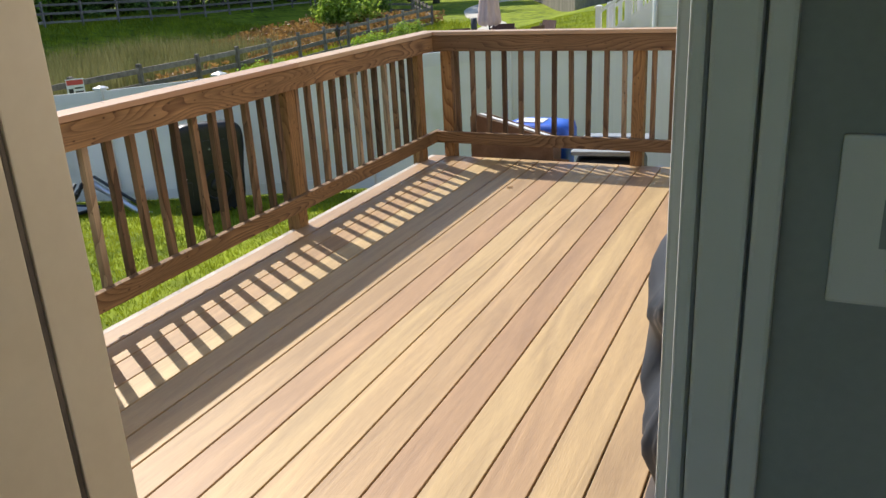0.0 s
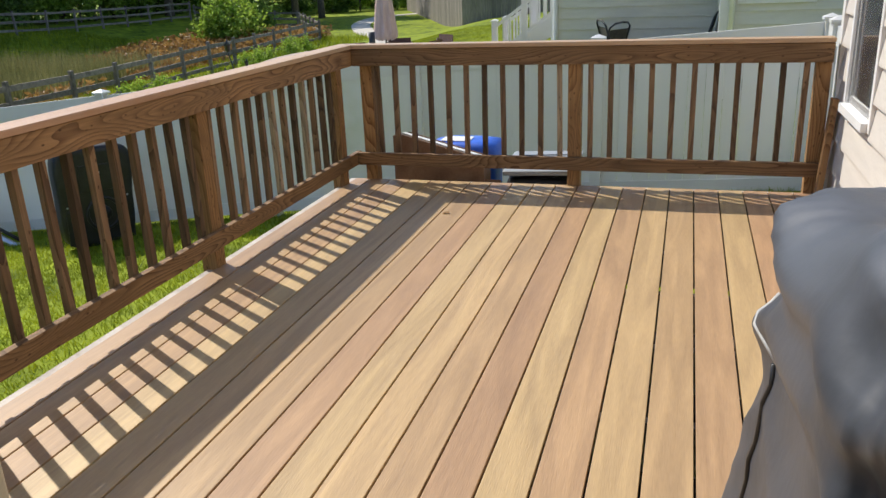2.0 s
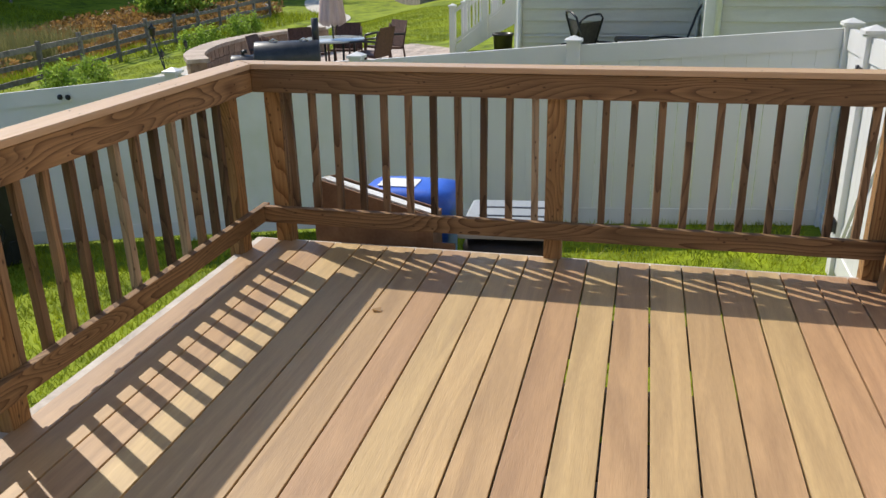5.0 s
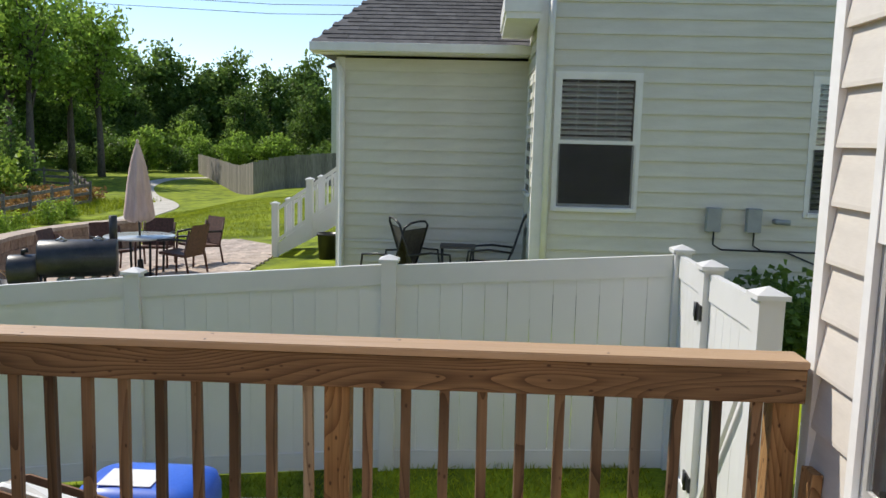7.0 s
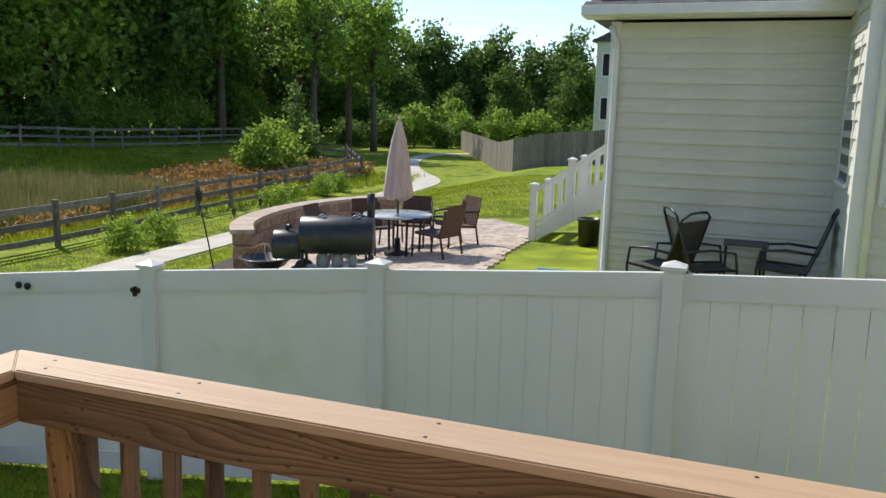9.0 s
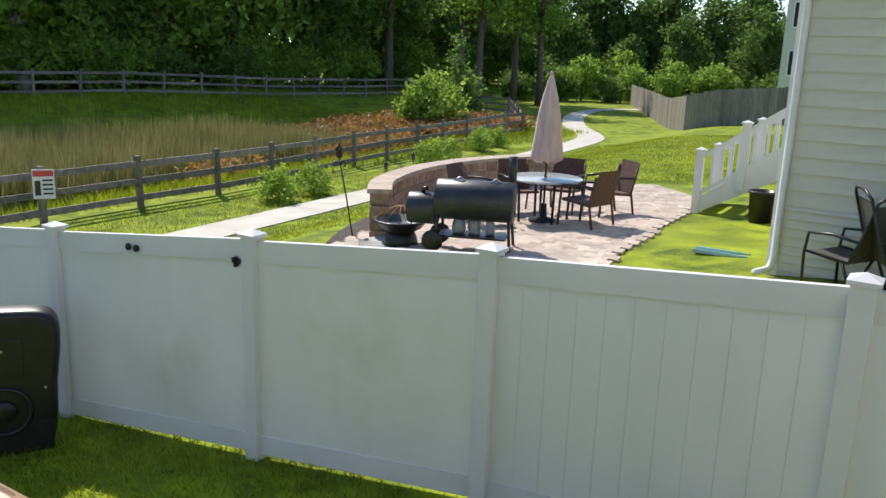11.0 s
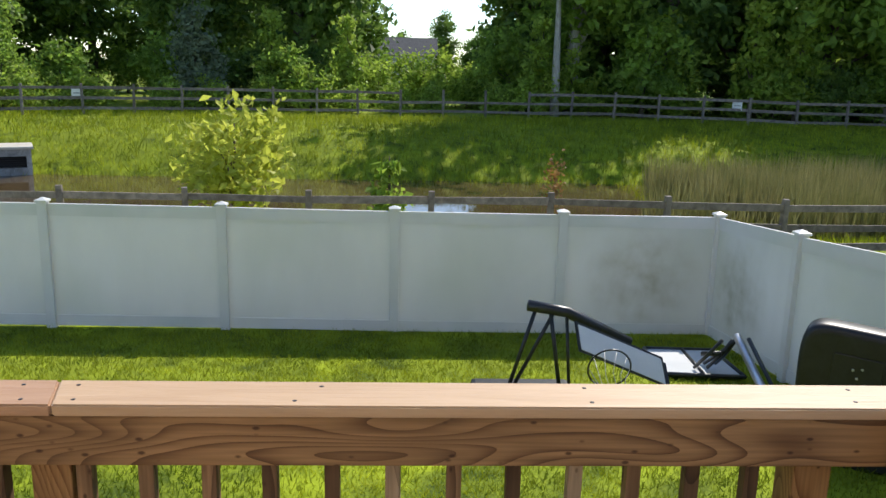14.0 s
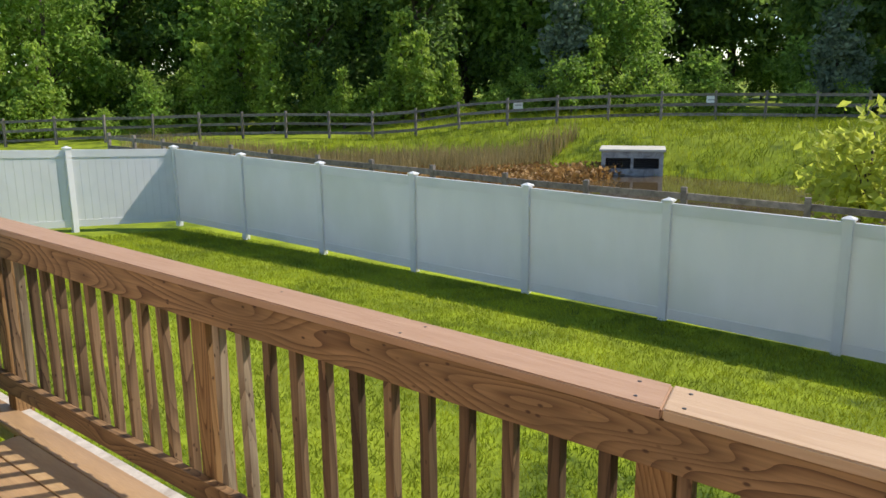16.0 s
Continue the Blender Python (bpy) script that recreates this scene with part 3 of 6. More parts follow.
def cap_board(verts2d, mat, parent):
    n = len(verts2d)
    bm = bmesh.new()
    low = [bm.verts.new((x, y, CAP - 0.027)) for x, y in verts2d]
    top = [bm.verts.new((x, y, CAP)) for x, y in verts2d]
    bm.faces.new(list(reversed(low)))
    bm.faces.new(top)
    for i in range(n):
        bm.faces.new((low[i], low[(i + 1) % n], top[(i + 1) % n], top[i]))
    bmesh.ops.recalc_face_normals(bm, faces=bm.faces)
    bmesh.ops.bevel(bm, geom=list(bm.edges), offset=0.004, segments=2, affect="EDGES")
    me = bpy.data.meshes.new("cap_board")
    bm.to_mesh(me)
    bm.free()
    return link("cap_board", me, mat, parent, "smooth reddish composite cap board")


cap_board([(0.001, -0.001), (0.14, -0.14), (3.246, -0.14), (3.246, 0.0)], M_CAP_X, front)
cap_board([(0.0, -0.002), (0.139, -0.141), (0.139, -1.955), (0.0, -1.992)], M_CAP_Y, left)
cap_board([(0.0, -1.994), (0.139, -1.957), (0.139, -6.0), (0.0, -6.0)], M_CAP_ROSE, left)
screw = lathe("screw", [(0.005, 0), (0.0052, 0.0006), (0.003, 0.001)], M_BLACKMETAL, front, n=8)
screw.location = (0.17, -0.04, CAP)
for x, y, par in ((0.2, -0.10, front), (0.62, -0.03, front), (0.62, -0.11, front), (1.25, -0.03, front), (1.25, -0.11, front), (1.9, -0.03, front), (2.6, -0.11, front),
                  (0.03, -0.18, left), (0.1, -0.2, left), (0.03, -0.8, left), (0.11, -0.8, left), (0.03, -1.4, left), (0.11, -1.45, left), (0.03, -1.94, left), (0.11, -1.92, left),
                  (0.03, -2.06, left), (0.11, -2.03, left), (0.03, -2.7, left), (0.11, -2.72, left), (0.04, -3.3, left)):
    s = link("screw", screw.data, None, par)
    s.location = (x, y, CAP)


# ---- own house ----
def lap_siding(parent, mat, p0, p1, z0, z1, step, out, holes=()):
    """Courses of lap siding from p0 to p1 (plan points), each a board that leans out at its foot; holes are (a0, a1, z0, z1) along the wall."""
    a, b = Vector((*p0, 0)), Vector((*p1, 0))
    d = (b - a).normalized()
    length = (b - a).length
    o = Vector((*out, 0)).normalized()
    cache = {}
    z = z0
    while z < z1 - 0.01:
        h = min(step, z1 - z)
        spans = [(0.0, length)]
        for h0, h1, hz0, hz1 in holes:
            if z + h > hz0 + 0.01 and z < hz1 - 0.01:
                spans = [s for q in spans for s in ((q[0], min(q[1], h0)), (max(q[0], h1), q[1])) if s[1] - s[0] > 0.01]
        pieces = [(s0, s1, z, h) for s0, s1 in spans]
        for h0, h1, hz0, hz1 in holes:
            if z + 0.02 < hz0 < z + h:
                pieces.append((h0, h1, z, hz0 - z))
            if z < hz1 < z + h - 0.02:
                pieces.append((h0, h1, hz1, z + h - hz1))
        for s0, s1, zp, h in pieces:
            key = (round(s0, 3), round(s1, 3), round(h, 3))
            if key not in cache:
                v = []
                for s in (s0, s1):
                    for off, zz in ((0.0, 0.0), (0.026, 0.0), (0.026, 0.014), (0.004, h), (0.0, h)):
                        v.append(d * s + o * off + Vector((0, 0, zz)))
                me = bpy.data.meshes.new("siding_board")
                me.from_pydata([tuple(q) for q in v], [], [(0, 1, 6, 5), (1, 2, 7, 6), (2, 3, 8, 7), (3, 4, 9, 8), (4, 3, 2, 1, 0), (5, 6, 7, 8, 9)])
                cache[key] = me
            ob = link("siding_board", cache[key], mat, parent)
            ob.location = a + Vector((0, 0, zp))
        z += step


def sash_window(name, origin, along, out, width, zb, zt, label, blind=True, mid=None, screen=True):
    """A white double-hung window set in a wall: frame, two sashes with glass, and slats behind."""
    w = thing(name, (0, 0, 0), label, "window", kind="structure")
    d, o = Vector((*along, 0)), Vector((*out, 0))
    og = Vector((*origin, 0))
    mid = mid or (zb + zt) / 2

    def slab(nm, a0, a1, o0, o1, z0, z1, mat, lab="", par=w):
        c = [og + d * a + o * q for a, q in ((a0, o0), (a1, o0), (a1, o1), (a0, o1))]
        v = [(p.x, p.y, z) for z in (z0, z1) for p in c]
        return poly(nm, v, [(0, 3, 2, 1), (4, 5, 6, 7), (0, 1, 5, 4), (1, 2, 6, 5), (2, 3, 7, 6), (3, 0, 4, 7)], mat, par, lab)

    f = 0.045
    slab("window_frame", -f, 0, -0.06, 0.030, zb - f, zt + f, M_TRIM)
    slab("window_frame", width, width + f, -0.06, 0.030, zb - f, zt + f, M_TRIM)
    slab("window_frame", 0, width, -0.06, 0.030, zt, zt + f, M_TRIM)
    slab("window_sill", 0, width, -0.06, 0.06, zb - f, zb, M_TRIM)
    for z0, z1, q in ((zb, mid + 0.02, -0.012), (mid - 0.02, zt, 0.004)):
        slab("sash", 0.001, 0.04, q, q + 0.02, z0, z1, M_TRIM)
        slab("sash", width - 0.04, width - 0.001, q, q + 0.02, z0, z1, M_TRIM)
        slab("sash", 0.04, width - 0.04, q, q + 0.02, z0, z0 + 0.045, M_TRIM)
        slab("sash", 0.04, width - 0.04, q, q + 0.02, z1 - 0.045, z1, M_TRIM)
        p = slab("pane", 0.04, width - 0.04, q + 0.008, q + 0.012, z0 + 0.045, z1 - 0.045, M_GLASS)
        p.visible_shadow = False
    if screen:
        sc = slab("insect_screen", 0.02, width - 0.02, 0.018, 0.0195, zb + 0.01, mid - 0.005, M_SCREEN, "dark mesh insect screen")
        sc.visible_shadow = False
    if blind:
        low = mid + 0.03 if blind == 2 else zb
        n = int((zt - low) / 0.065)
        for i in range(n):
            z = low + 0.03 + i * 0.065
            c = [og + d * a + o * q for a, q in ((0.05, -0.10), (width - 0.05, -0.10), (width - 0.05, -0.055), (0.05, -0.055))]
            drop = (0.0, 0.0, -0.032, -0.032)
            v = [(p.x, p.y, z + h + k) for h in (0, 0.006) for p, k in zip(c, drop)]
            poly("blind_slat", v, [(0, 3, 2, 1), (4, 5, 6, 7), (0, 1, 5, 4), (1, 2, 6, 5), (2, 3, 7, 6), (3, 0, 4, 7)], M_BLIND, w)
        for a in (0.25, 0.5, 0.75):
            slab("blind_cord", width * a - 0.004, width * a + 0.004, -0.054, -0.05, low, zt, M_BLIND)
    # Near-black sheets close behind the glass; their colour stands in for room shade
    slab("dark_backing", -0.02, width + 0.02, -0.6, -0.58, zb - 0.1, zt + 0.1, M_DARK, "near-black sheet standing in for the unlit room")
    slab("dark_backing_side", -0.04, -0.02, -0.6, -0.061, zb - 0.1, zt + 0.1, M_DARK)
    slab("dark_backing_side", width + 0.02, width + 0.04, -0.6, -0.061, zb - 0.1, zt + 0.1, M_DARK)
    return w


WX, WY = 3.31, -0.05
wall_east = thing("wall_east", (0, 0, 0), "cream lap siding wall of the house beside the deck", "wall", kind="structure")
WIN = (0.36, 1.035, 0.63, 2.25)
base_z = -1.3
lap_siding(wall_east, M_SIDING, (WX, WY), (WX, -5.1), base_z, 5.6, 0.185, (-1, 0), [(WIN[0] - 0.045, WIN[1] + 0.045, WIN[2] - 0.045, WIN[3] + 0.045)])
lap_siding(wall_east, M_SIDING, (WX, WY), (9.0, WY), base_z, 5.6, 0.185, (0, 1))
box("corner_board", (WX - 0.032, WY - 0.04, base_z, WX - 0.001, WY + 0.03, 5.6), M_TRIM, wall_east, "white corner trim board")
box("corner_board", (WX, WY + 0.0235, base_z, WX + 0.085, WY + 0.03, 5.6), M_TRIM, wall_east)
for a, b in (((WX, -5.1, base_z), (WX + 0.15, WY - WIN[1] - 0.06, 5.6)), ((WX, WY - WIN[0] + 0.06, base_z), (WX + 0.15, WY, 5.6)),
             ((WX, WY - WIN[1] - 0.058, base_z), (WX + 0.15, WY - WIN[0] + 0.058, WIN[2] - 0.06)), ((WX, WY - WIN[1] - 0.058, WIN[3] + 0.06), (WX + 0.15, WY - WIN[0] + 0.058, 5.6))):
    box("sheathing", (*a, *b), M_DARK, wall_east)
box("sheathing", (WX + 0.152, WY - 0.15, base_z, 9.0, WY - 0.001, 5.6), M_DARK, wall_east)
sash_window("window_1", (WX, WY - WIN[0]), (0, -1), (-1, 0), WIN[1] - WIN[0], WIN[2], WIN[3], "white double-hung window with slatted blinds and screen", True, 1.415)

# door wall with the opening that the walk starts in
wall_south = thing("wall_south", (0, 0, 0), "house wall with the open door onto the deck", "wall", kind="structure")
JL, JR, WO, WI = 1.905, 2.722, -5.1, -5.31
for b in ((JR + 0.046, WI, -0.1, 5.0, WO - 0.03, 2.7), (0.3, WI, -0.1, JL - 0.03, WO - 0.03, 2.7), (JL - 0.03, WI, 2.1, JR + 0.046, WO - 0.03, 2.7)):
    box("wall_body", b, M_WALL_IN, wall_south, "grey painted wall")
lap_siding(wall_south, M_SIDING, (JR + 0.108, WO - 0.028), (WX, WO - 0.028), -1.3, 5.6, 0.185, (0, 1))
lap_siding(wall_south, M_SIDING, (0.3, WO - 0.028), (JL - 0.09, WO - 0.028), -1.3, 5.6, 0.185, (0, 1))
lap_siding(wall_south, M_SIDING, (JL - 0.09, WO - 0.028), (JR + 0.108, WO - 0.028), 2.2, 5.6, 0.185, (0, 1))
box("upper_wall", (0.3, WI, 2.702, 5.0, WO - 0.03, 5.6), M_DARK, wall_south)
door_frame = thing("door_1", (0, 0, 0), "beige painted open doorway with white casing", "doorway", kind="structure")
box("jamb", (JR - 0.004, WO - 0.028, -0.03, JR + 0.024, WO + 0.01, 2.1), M_TRIM, door_frame, "white painted outer stop", 0.003)
box("jamb", (JR + 0.024, WI - 0.004, -0.03, JR + 0.045, WO - 0.0285, 2.1), M_TRIM, door_frame, "white painted jamb", 0.003)
box("jamb", (JL - 0.028, WO - 0.075, -0.03, JL, WO + 0.01, 2.1), M_BEIGE, door_frame, "beige painted jamb", 0.003)
box("jamb", (JL - 0.028, WI - 0.03, -0.03, JL + 0.002, WO - 0.088, 2.1), M_BEIGE, door_frame, "beige painted door stop", 0.004)
for q0, q1, px_ in ((0.032, 0.05, 0.004), (0.052, 0.075, -0.004), (0.077, 0.1, 0.0)):
    box("jamb_moulding", (JL - 0.028, WI - q1, -0.03, JL + px_, WI - q0, 2.1), M_TRIM, door_frame, "white moulded edge", 0.004)
box("open_door_leaf", (JL - 0.05, WI - 0.95, 0.0, JL - 0.012, WI - 0.105, 2.05), M_WALL_IN, door_frame, "dark door leaf swung into the room", 0.004)
box("weatherstrip", (JL - 0.026, WO - 0.084, 0.0, JL - 0.004, WO - 0.076, 2.09), M_BARK, door_frame, "dark worn weatherstrip")
box("head_jamb", (JL, WI - 0.004, 2.075, JR, WO + 0.01, 2.1), M_TRIM, door_frame)
box("threshold", (JL, WI, -0.03, JR, WO + 0.0, 0.012), M_STEEL, door_frame)
for i, (q0, q1, t) in enumerate(((0.029, 0.042, 0.012), (0.043, 0.075, 0.017), (0.076, 0.095, 0.022))):
    box("casing", (JR + q0 + 0.004, WI - t, 0, JR + q1 + 0.002, WI - 0.001, 2.15), M_TRIM, door_frame, "", 0.003)
    box("casing", (JL - q1 + 0.004, WI - t, 0, JL - q0 + 0.004, WI - 0.001, 2.15), M_TRIM, door_frame, "", 0.003)
for q in (JR + 0.026, JL - 0.089):
    box("brickmould", (q, WO - 0.028, -0.02, q + 0.06, WO + 0.02, 2.17), M_TRIM, door_frame, "", 0.004)
switch = thing("light_switch", (2.886, WI, 1.302), "white toggle light switch plate on the grey wall", "switch")
link("plate", box_mesh("plate", [(-0.036, -0.006, -0.056, 0.036, -0.001, 0.056)], 0.0025), M_TRIM, switch)
link("toggle", box_mesh("toggle", [(-0.005, -0.016, -0.004, 0.005, -0.006, 0.014)], 0.001), M_TRIM, switch)
link("slot", box_mesh("slot", [(-0.009, -0.0066, -0.016, 0.009, -0.0061, 0.016)]), M_GREYPLASTIC, switch)
for z in (-0.03, 0.03):
    s = lathe("screw", [(0.0035, 0), (0.0035, 0.001), (0.002, 0.0015)], M_STEEL, switch, n=8)
    s.rotation_euler, s.location = (radians(90), 0, 0), (0, -0.006, z)
room = thing("room_shell", (0, 0, 0), "dim room of the house behind the door", "room", kind="structure")
box("floor", (0.3, -8.2, -0.1, 5, WI - 0.001, -0.03), M_FLOOR_IN, room)
box("side_wall", (0.25, -8.2, -0.03, 0.3, WI, 2.7), M_WALL_IN, room)
box("side_wall", (5, -8.2, -0.03, 5.1, WI, 2.7), M_WALL_IN, room)
# Unseen opening added in the back wall so sky light brightens the room
for bw in ((0.3, -8.3, -0.03, 5, -8.2, 0.5), (0.3, -8.3, 2.4, 5, -8.2, 2.7), (0.3, -8.3, 0.5, 0.9, -8.2, 2.4), (3.7, -8.3, 0.5, 5, -8.2, 2.4)):
    box("back_wall", bw, M_WALL_IN, room)
box("mullion", (1.75, -8.28, 0.5, 1.85, -8.22, 2.4), M_TRIM, room, "white bar across the added light opening")
ceiling = tagged(box("ceiling", (0.25, -8.3, 2.705, 5.1, WI - 0.001, 2.8), M_TRIM), "plain white ceiling of the room", "ceiling", kind="structure")


# ---- covered grill ----
def grill_cover():
    """A grill under a vinyl cover: rounded hood, sagging sides and gathered folds that flare to the deck."""
    g = thing("covered_grill", (2.97, -4.10, 0), "barbecue grill under a creased dark grey vinyl cover", "grill")
    n, rows = 220, 60
    top_h = 1.08

    def surf(s, w):
        cx, cy = math.cos(w), math.sin(w)
        e = 0.30
        ux, uy = math.copysign(abs(cx) ** e, cx), math.copysign(abs(cy) ** e, cy)
        if s < 0.3:
            q = s / 0.3
            z = top_h - 0.05 * q ** 7 - 0.12 * smooth(uy * q, -0.45, 0.35)
            hx, hy = 0.31 * q, 0.56 * q
        else:
            q = (s - 0.3) / 0.7
            z = (top_h - 0.05 - 0.12 * smooth(uy, -0.45, 0.35)) * (1 - q)
            hx, hy = 0.31 + 0.09 * q ** 1.25, 0.56 + 0.08 * q ** 1.1
        fold = 0.0
        if s > 0.24:
            q = (s - 0.24) / 0.76
            ph = 9 * w + 2.2 * math.sin(3 * w + 0.5) + 1.2 * q
            fold = q ** 1.1 * (0.040 * (abs(math.sin(ph / 2)) - 0.5) + 0.02 * (abs(math.sin(ph * 1.3 + 1)) - 0.5))
            side = max(0.0, -cx)
            fold += side * 0.055 * math.exp(-((q - 0.16 - 0.05 * math.sin(4 * w)) / 0.05) ** 2)
            fold += side * 0.05 * math.exp(-((q - 0.34 - 0.06 * math.sin(5 * w + 1)) / 0.06) ** 2)
        nz = noise.noise(Vector((ux * 2.6, uy * 2.6, s * 6))) * 0.03 * min(1, s * 4)
        nz += (0.5 - abs(noise.noise(Vector((ux * 5, uy * 5, s * 9 + 4))))) * 0.014 * min(1, s * 3)
        return Vector((min(0.302, ux * (hx + fold + nz)), uy * (hy + fold + nz), max(0.006, z + nz * 0.6)))

    verts, faces = [], []
    for i in range(rows + 1):
        for j in range(n):
            verts.append(surf(0.01 + 0.99 * i / rows, 2 * math.pi * j / n))
    for i in range(rows):
        for j in range(n):
            q = (j + 1) % n
            faces.append((i * n + j, (i + 1) * n + j, (i + 1) * n + q, i * n + q))
    faces.append(tuple(range(n)))
    poly("cover", verts, faces, M_COVER, g, "creased dark grey vinyl cover", True)
    tube("piping", [surf(0.36 + 0.016 * k, math.pi - 0.75 + 0.03 * k) for k in range(9)], 0.007, M_PIPING, g, "pale grey seam piping", 6)
    tube("piping", [surf(0.46 + 0.016 * k, math.pi - 0.35 + 0.05 * k) for k in range(6)], 0.006, M_PIPING, g, "pale grey seam piping", 6)
    tube("strap", [surf(0.55 + 0.04 * k, math.pi - 0.12) for k in range(11)], 0.008, M_BLACK, g, "black tie strap", 6)
    for sx in (-0.2, 0.2):
        for sy in (-0.32, 0.32):
            link("leg", box_mesh("leg", [(sx - 0.02, sy - 0.02, 0, sx + 0.02, sy + 0.02, 0.7)]), M_BLACKMETAL, g)
    return g


grill_cover()

plank = thing("loose_plank", (3.225, -0.20, 0.0), "brown offcut plank leaning against the end post", "plank")
pl = link("board", box_mesh("board", [(-0.018, -0.045, 0, 0.018, 0.045, 0.62)], 0.004), M_POST, plank)
plank.rotation_euler = (radians(-3), radians(4), 0)
leaf_bit = tagged(poly("fallen_leaf", [(0.98, -0.86, 0.004), (1.02, -0.85, 0.012), (1.03, -0.88, 0.004), (0.99, -0.89, 0.01)], [(0, 1, 2, 3)], M_RUST), "small dry brown leaf on the deck boards", "leaf")


# ---- white vinyl fence ----
def sheared(p0, p1, z00, z01, z10, z11, half):
    """A slab between two plan points, with its own foot and head height at each end."""
    a, b = Vector((*p0, 0)), Vector((*p1, 0))
    d = (b - a).normalized()
    s = Vector((-d.y, d.x, 0)) * half
    v = []
    for p, lo, hi in ((a, z00, z01), (b, z10, z11)):
        v += [(p - s) + Vector((0, 0, lo)), (p + s) + Vector((0, 0, lo)), (p + s) + Vector((0, 0, hi)), (p - s) + Vector((0, 0, hi))]
    return v, [(0, 1, 2, 3), (7, 6, 5, 4), (0, 4, 5, 1), (1, 5, 6, 2), (2, 6, 7, 3), (3, 7, 4, 0)]


def vinyl_post(parent, x, y, top, foot):
    h = 0.063
    box("fence_post", (x - h, y - h, foot - 0.1, x + h, y + h, top - 0.045), M_VINYL, parent, "", 0.004)
    k = 0.082
    v = [(x - k, y - k, top - 0.05), (x + k, y - k, top - 0.05), (x + k, y + k, top - 0.05), (x - k, y + k, top - 0.05),
         (x - k, y - k, top - 0.025), (x + k, y - k, top - 0.025), (x + k, y + k, top - 0.025), (x - k, y + k, top - 0.025), (x, y, top + 0.012)]
    poly("post_cap", v, [(3, 2, 1, 0), (0, 1, 5, 4), (1, 2, 6, 5), (2, 3, 7, 6), (3, 0, 4, 7), (4, 5, 8), (5, 6, 8), (6, 7, 8), (7, 4, 8)], M_VINYL, parent)


def vinyl_run(name, posts, label, groove=0.0022, skip_first=False, mat=None):
    """Posts (x, y, top); panels of tongue-and-groove boards between a head and a foot rail."""
    f = thing(name, (0, 0, 0), label, "fence", "white yard fences", "structure")
    for i, (x, y, top) in enumerate(posts):
        if not (skip_first and i == 0):
            vinyl_post(f, x, y, top, top - 1.86)
    for bay, ((x0, y0, t0), (x1, y1, t1)) in enumerate(zip(posts, posts[1:])):
        gap = groove[bay] if isinstance(groove, tuple) else groove
        a, b = Vector((x0, y0)), Vector((x1, y1))
        d = (b - a).normalized()
        a2, b2 = a + d * 0.064, b - d * 0.064
        t0, t1 = t0 - 0.075, t1 - 0.075
        for nm, lo, hi, half in (("head_rail", -0.17, 0.0, 0.024), ("foot_rail", -1.76, -1.60, 0.024)):
            v, fc = sheared(a2, b2, t0 + lo, t0 + hi, t1 + lo, t1 + hi, half)
            poly(nm, v, fc, M_VINYL, f)
        n = max(1, round((b2 - a2).length / 0.178)) if gap else 1
        for k in range(n):
            q0, q1 = a2.lerp(b2, k / n), a2.lerp(b2, (k + 1) / n)
            s0, s1 = t0 + (t1 - t0) * k / n, t0 + (t1 - t0) * (k + 1) / n
            e = d * gap
            v, fc = sheared(q0 + e, q1 - e, s0 - 1.60, s0 - 0.171, s1 - 1.60, s1 - 0.171, 0.011)
            poly("picket", v, fc, mat or M_VINYL_DIRTY, f)
    return f


F_POSTS = [(-9.41, 3.25, -0.26), (-7.19, 3.35, -0.07), (-4.98, 3.49, 0.14), (-2.68, 3.65, 0.37), (-0.72, 3.86, 0.525), (1.44, 3.87, 0.695), (3.772, 3.63, 0.878)]
H_POSTS = [(-9.41, 3.25, -0.26), (-9.41, 1.0, -0.26), (-9.43, -1.385, -0.255), (-9.45, -3.80, -0.238), (-9.47, -6.25, -0.226), (-9.465, -8.73, -0.208), (-9.43, -11.24, -0.193), (-9.37, -13.74, -0.152), (-9.28, -16.24, -0.11), (-9.17, -18.74, -0.063)]
B_POSTS = [(-9.17, -18.74, -0.063), (-6.9, -19.4, 0.06), (-4.6, -20.0, 0.2), (-2.2, -20.6, 0.35)]
vinyl_run("fence_north", F_POSTS, "white vinyl privacy fence streaked with faint green algae", groove=(0.0, 0.0, 0.0, 0.0, 0.0009, 0.002))
vinyl_run("fence_west", H_POSTS, "white vinyl privacy fence along the pond path", groove=0.0, skip_first=True)
vinyl_run("fence_south", B_POSTS, "sunlit white vinyl privacy fence at the yard end", skip_first=True, mat=M_VINYL)
vinyl_run("fence_gate_side", [(3.772, 3.63, 0.878), (3.66, 2.43, 0.93)], "white vinyl fence bay beside the gate", skip_first=True, mat=M_VINYL)
gate = vinyl_run("gate", [(3.66, 2.43, 0.93), (3.60, 1.25, 0.97)], "white vinyl yard gate with black hinges", skip_first=True, mat=M_VINYL)
gate["category"] = "gate"
v, fc = sheared((3.615, 2.3), (3.56, 1.4), -0.75, -0.68, 0.45, 0.52, 0.012)
poly("brace", v, fc, M_VINYL, gate, "white diagonal brace")
for z in (0.6, -0.55):
    box("hinge", (3.585, 2.36, z - 0.05, 3.60, 2.52, z + 0.05), M_BLACKMETAL, gate, "black steel hinge", 0.004)
    tube("hinge_pin", [(3.582, 2.44, z - 0.06), (3.582, 2.44, z + 0.06)], 0.012, M_BLACKMETAL, gate)


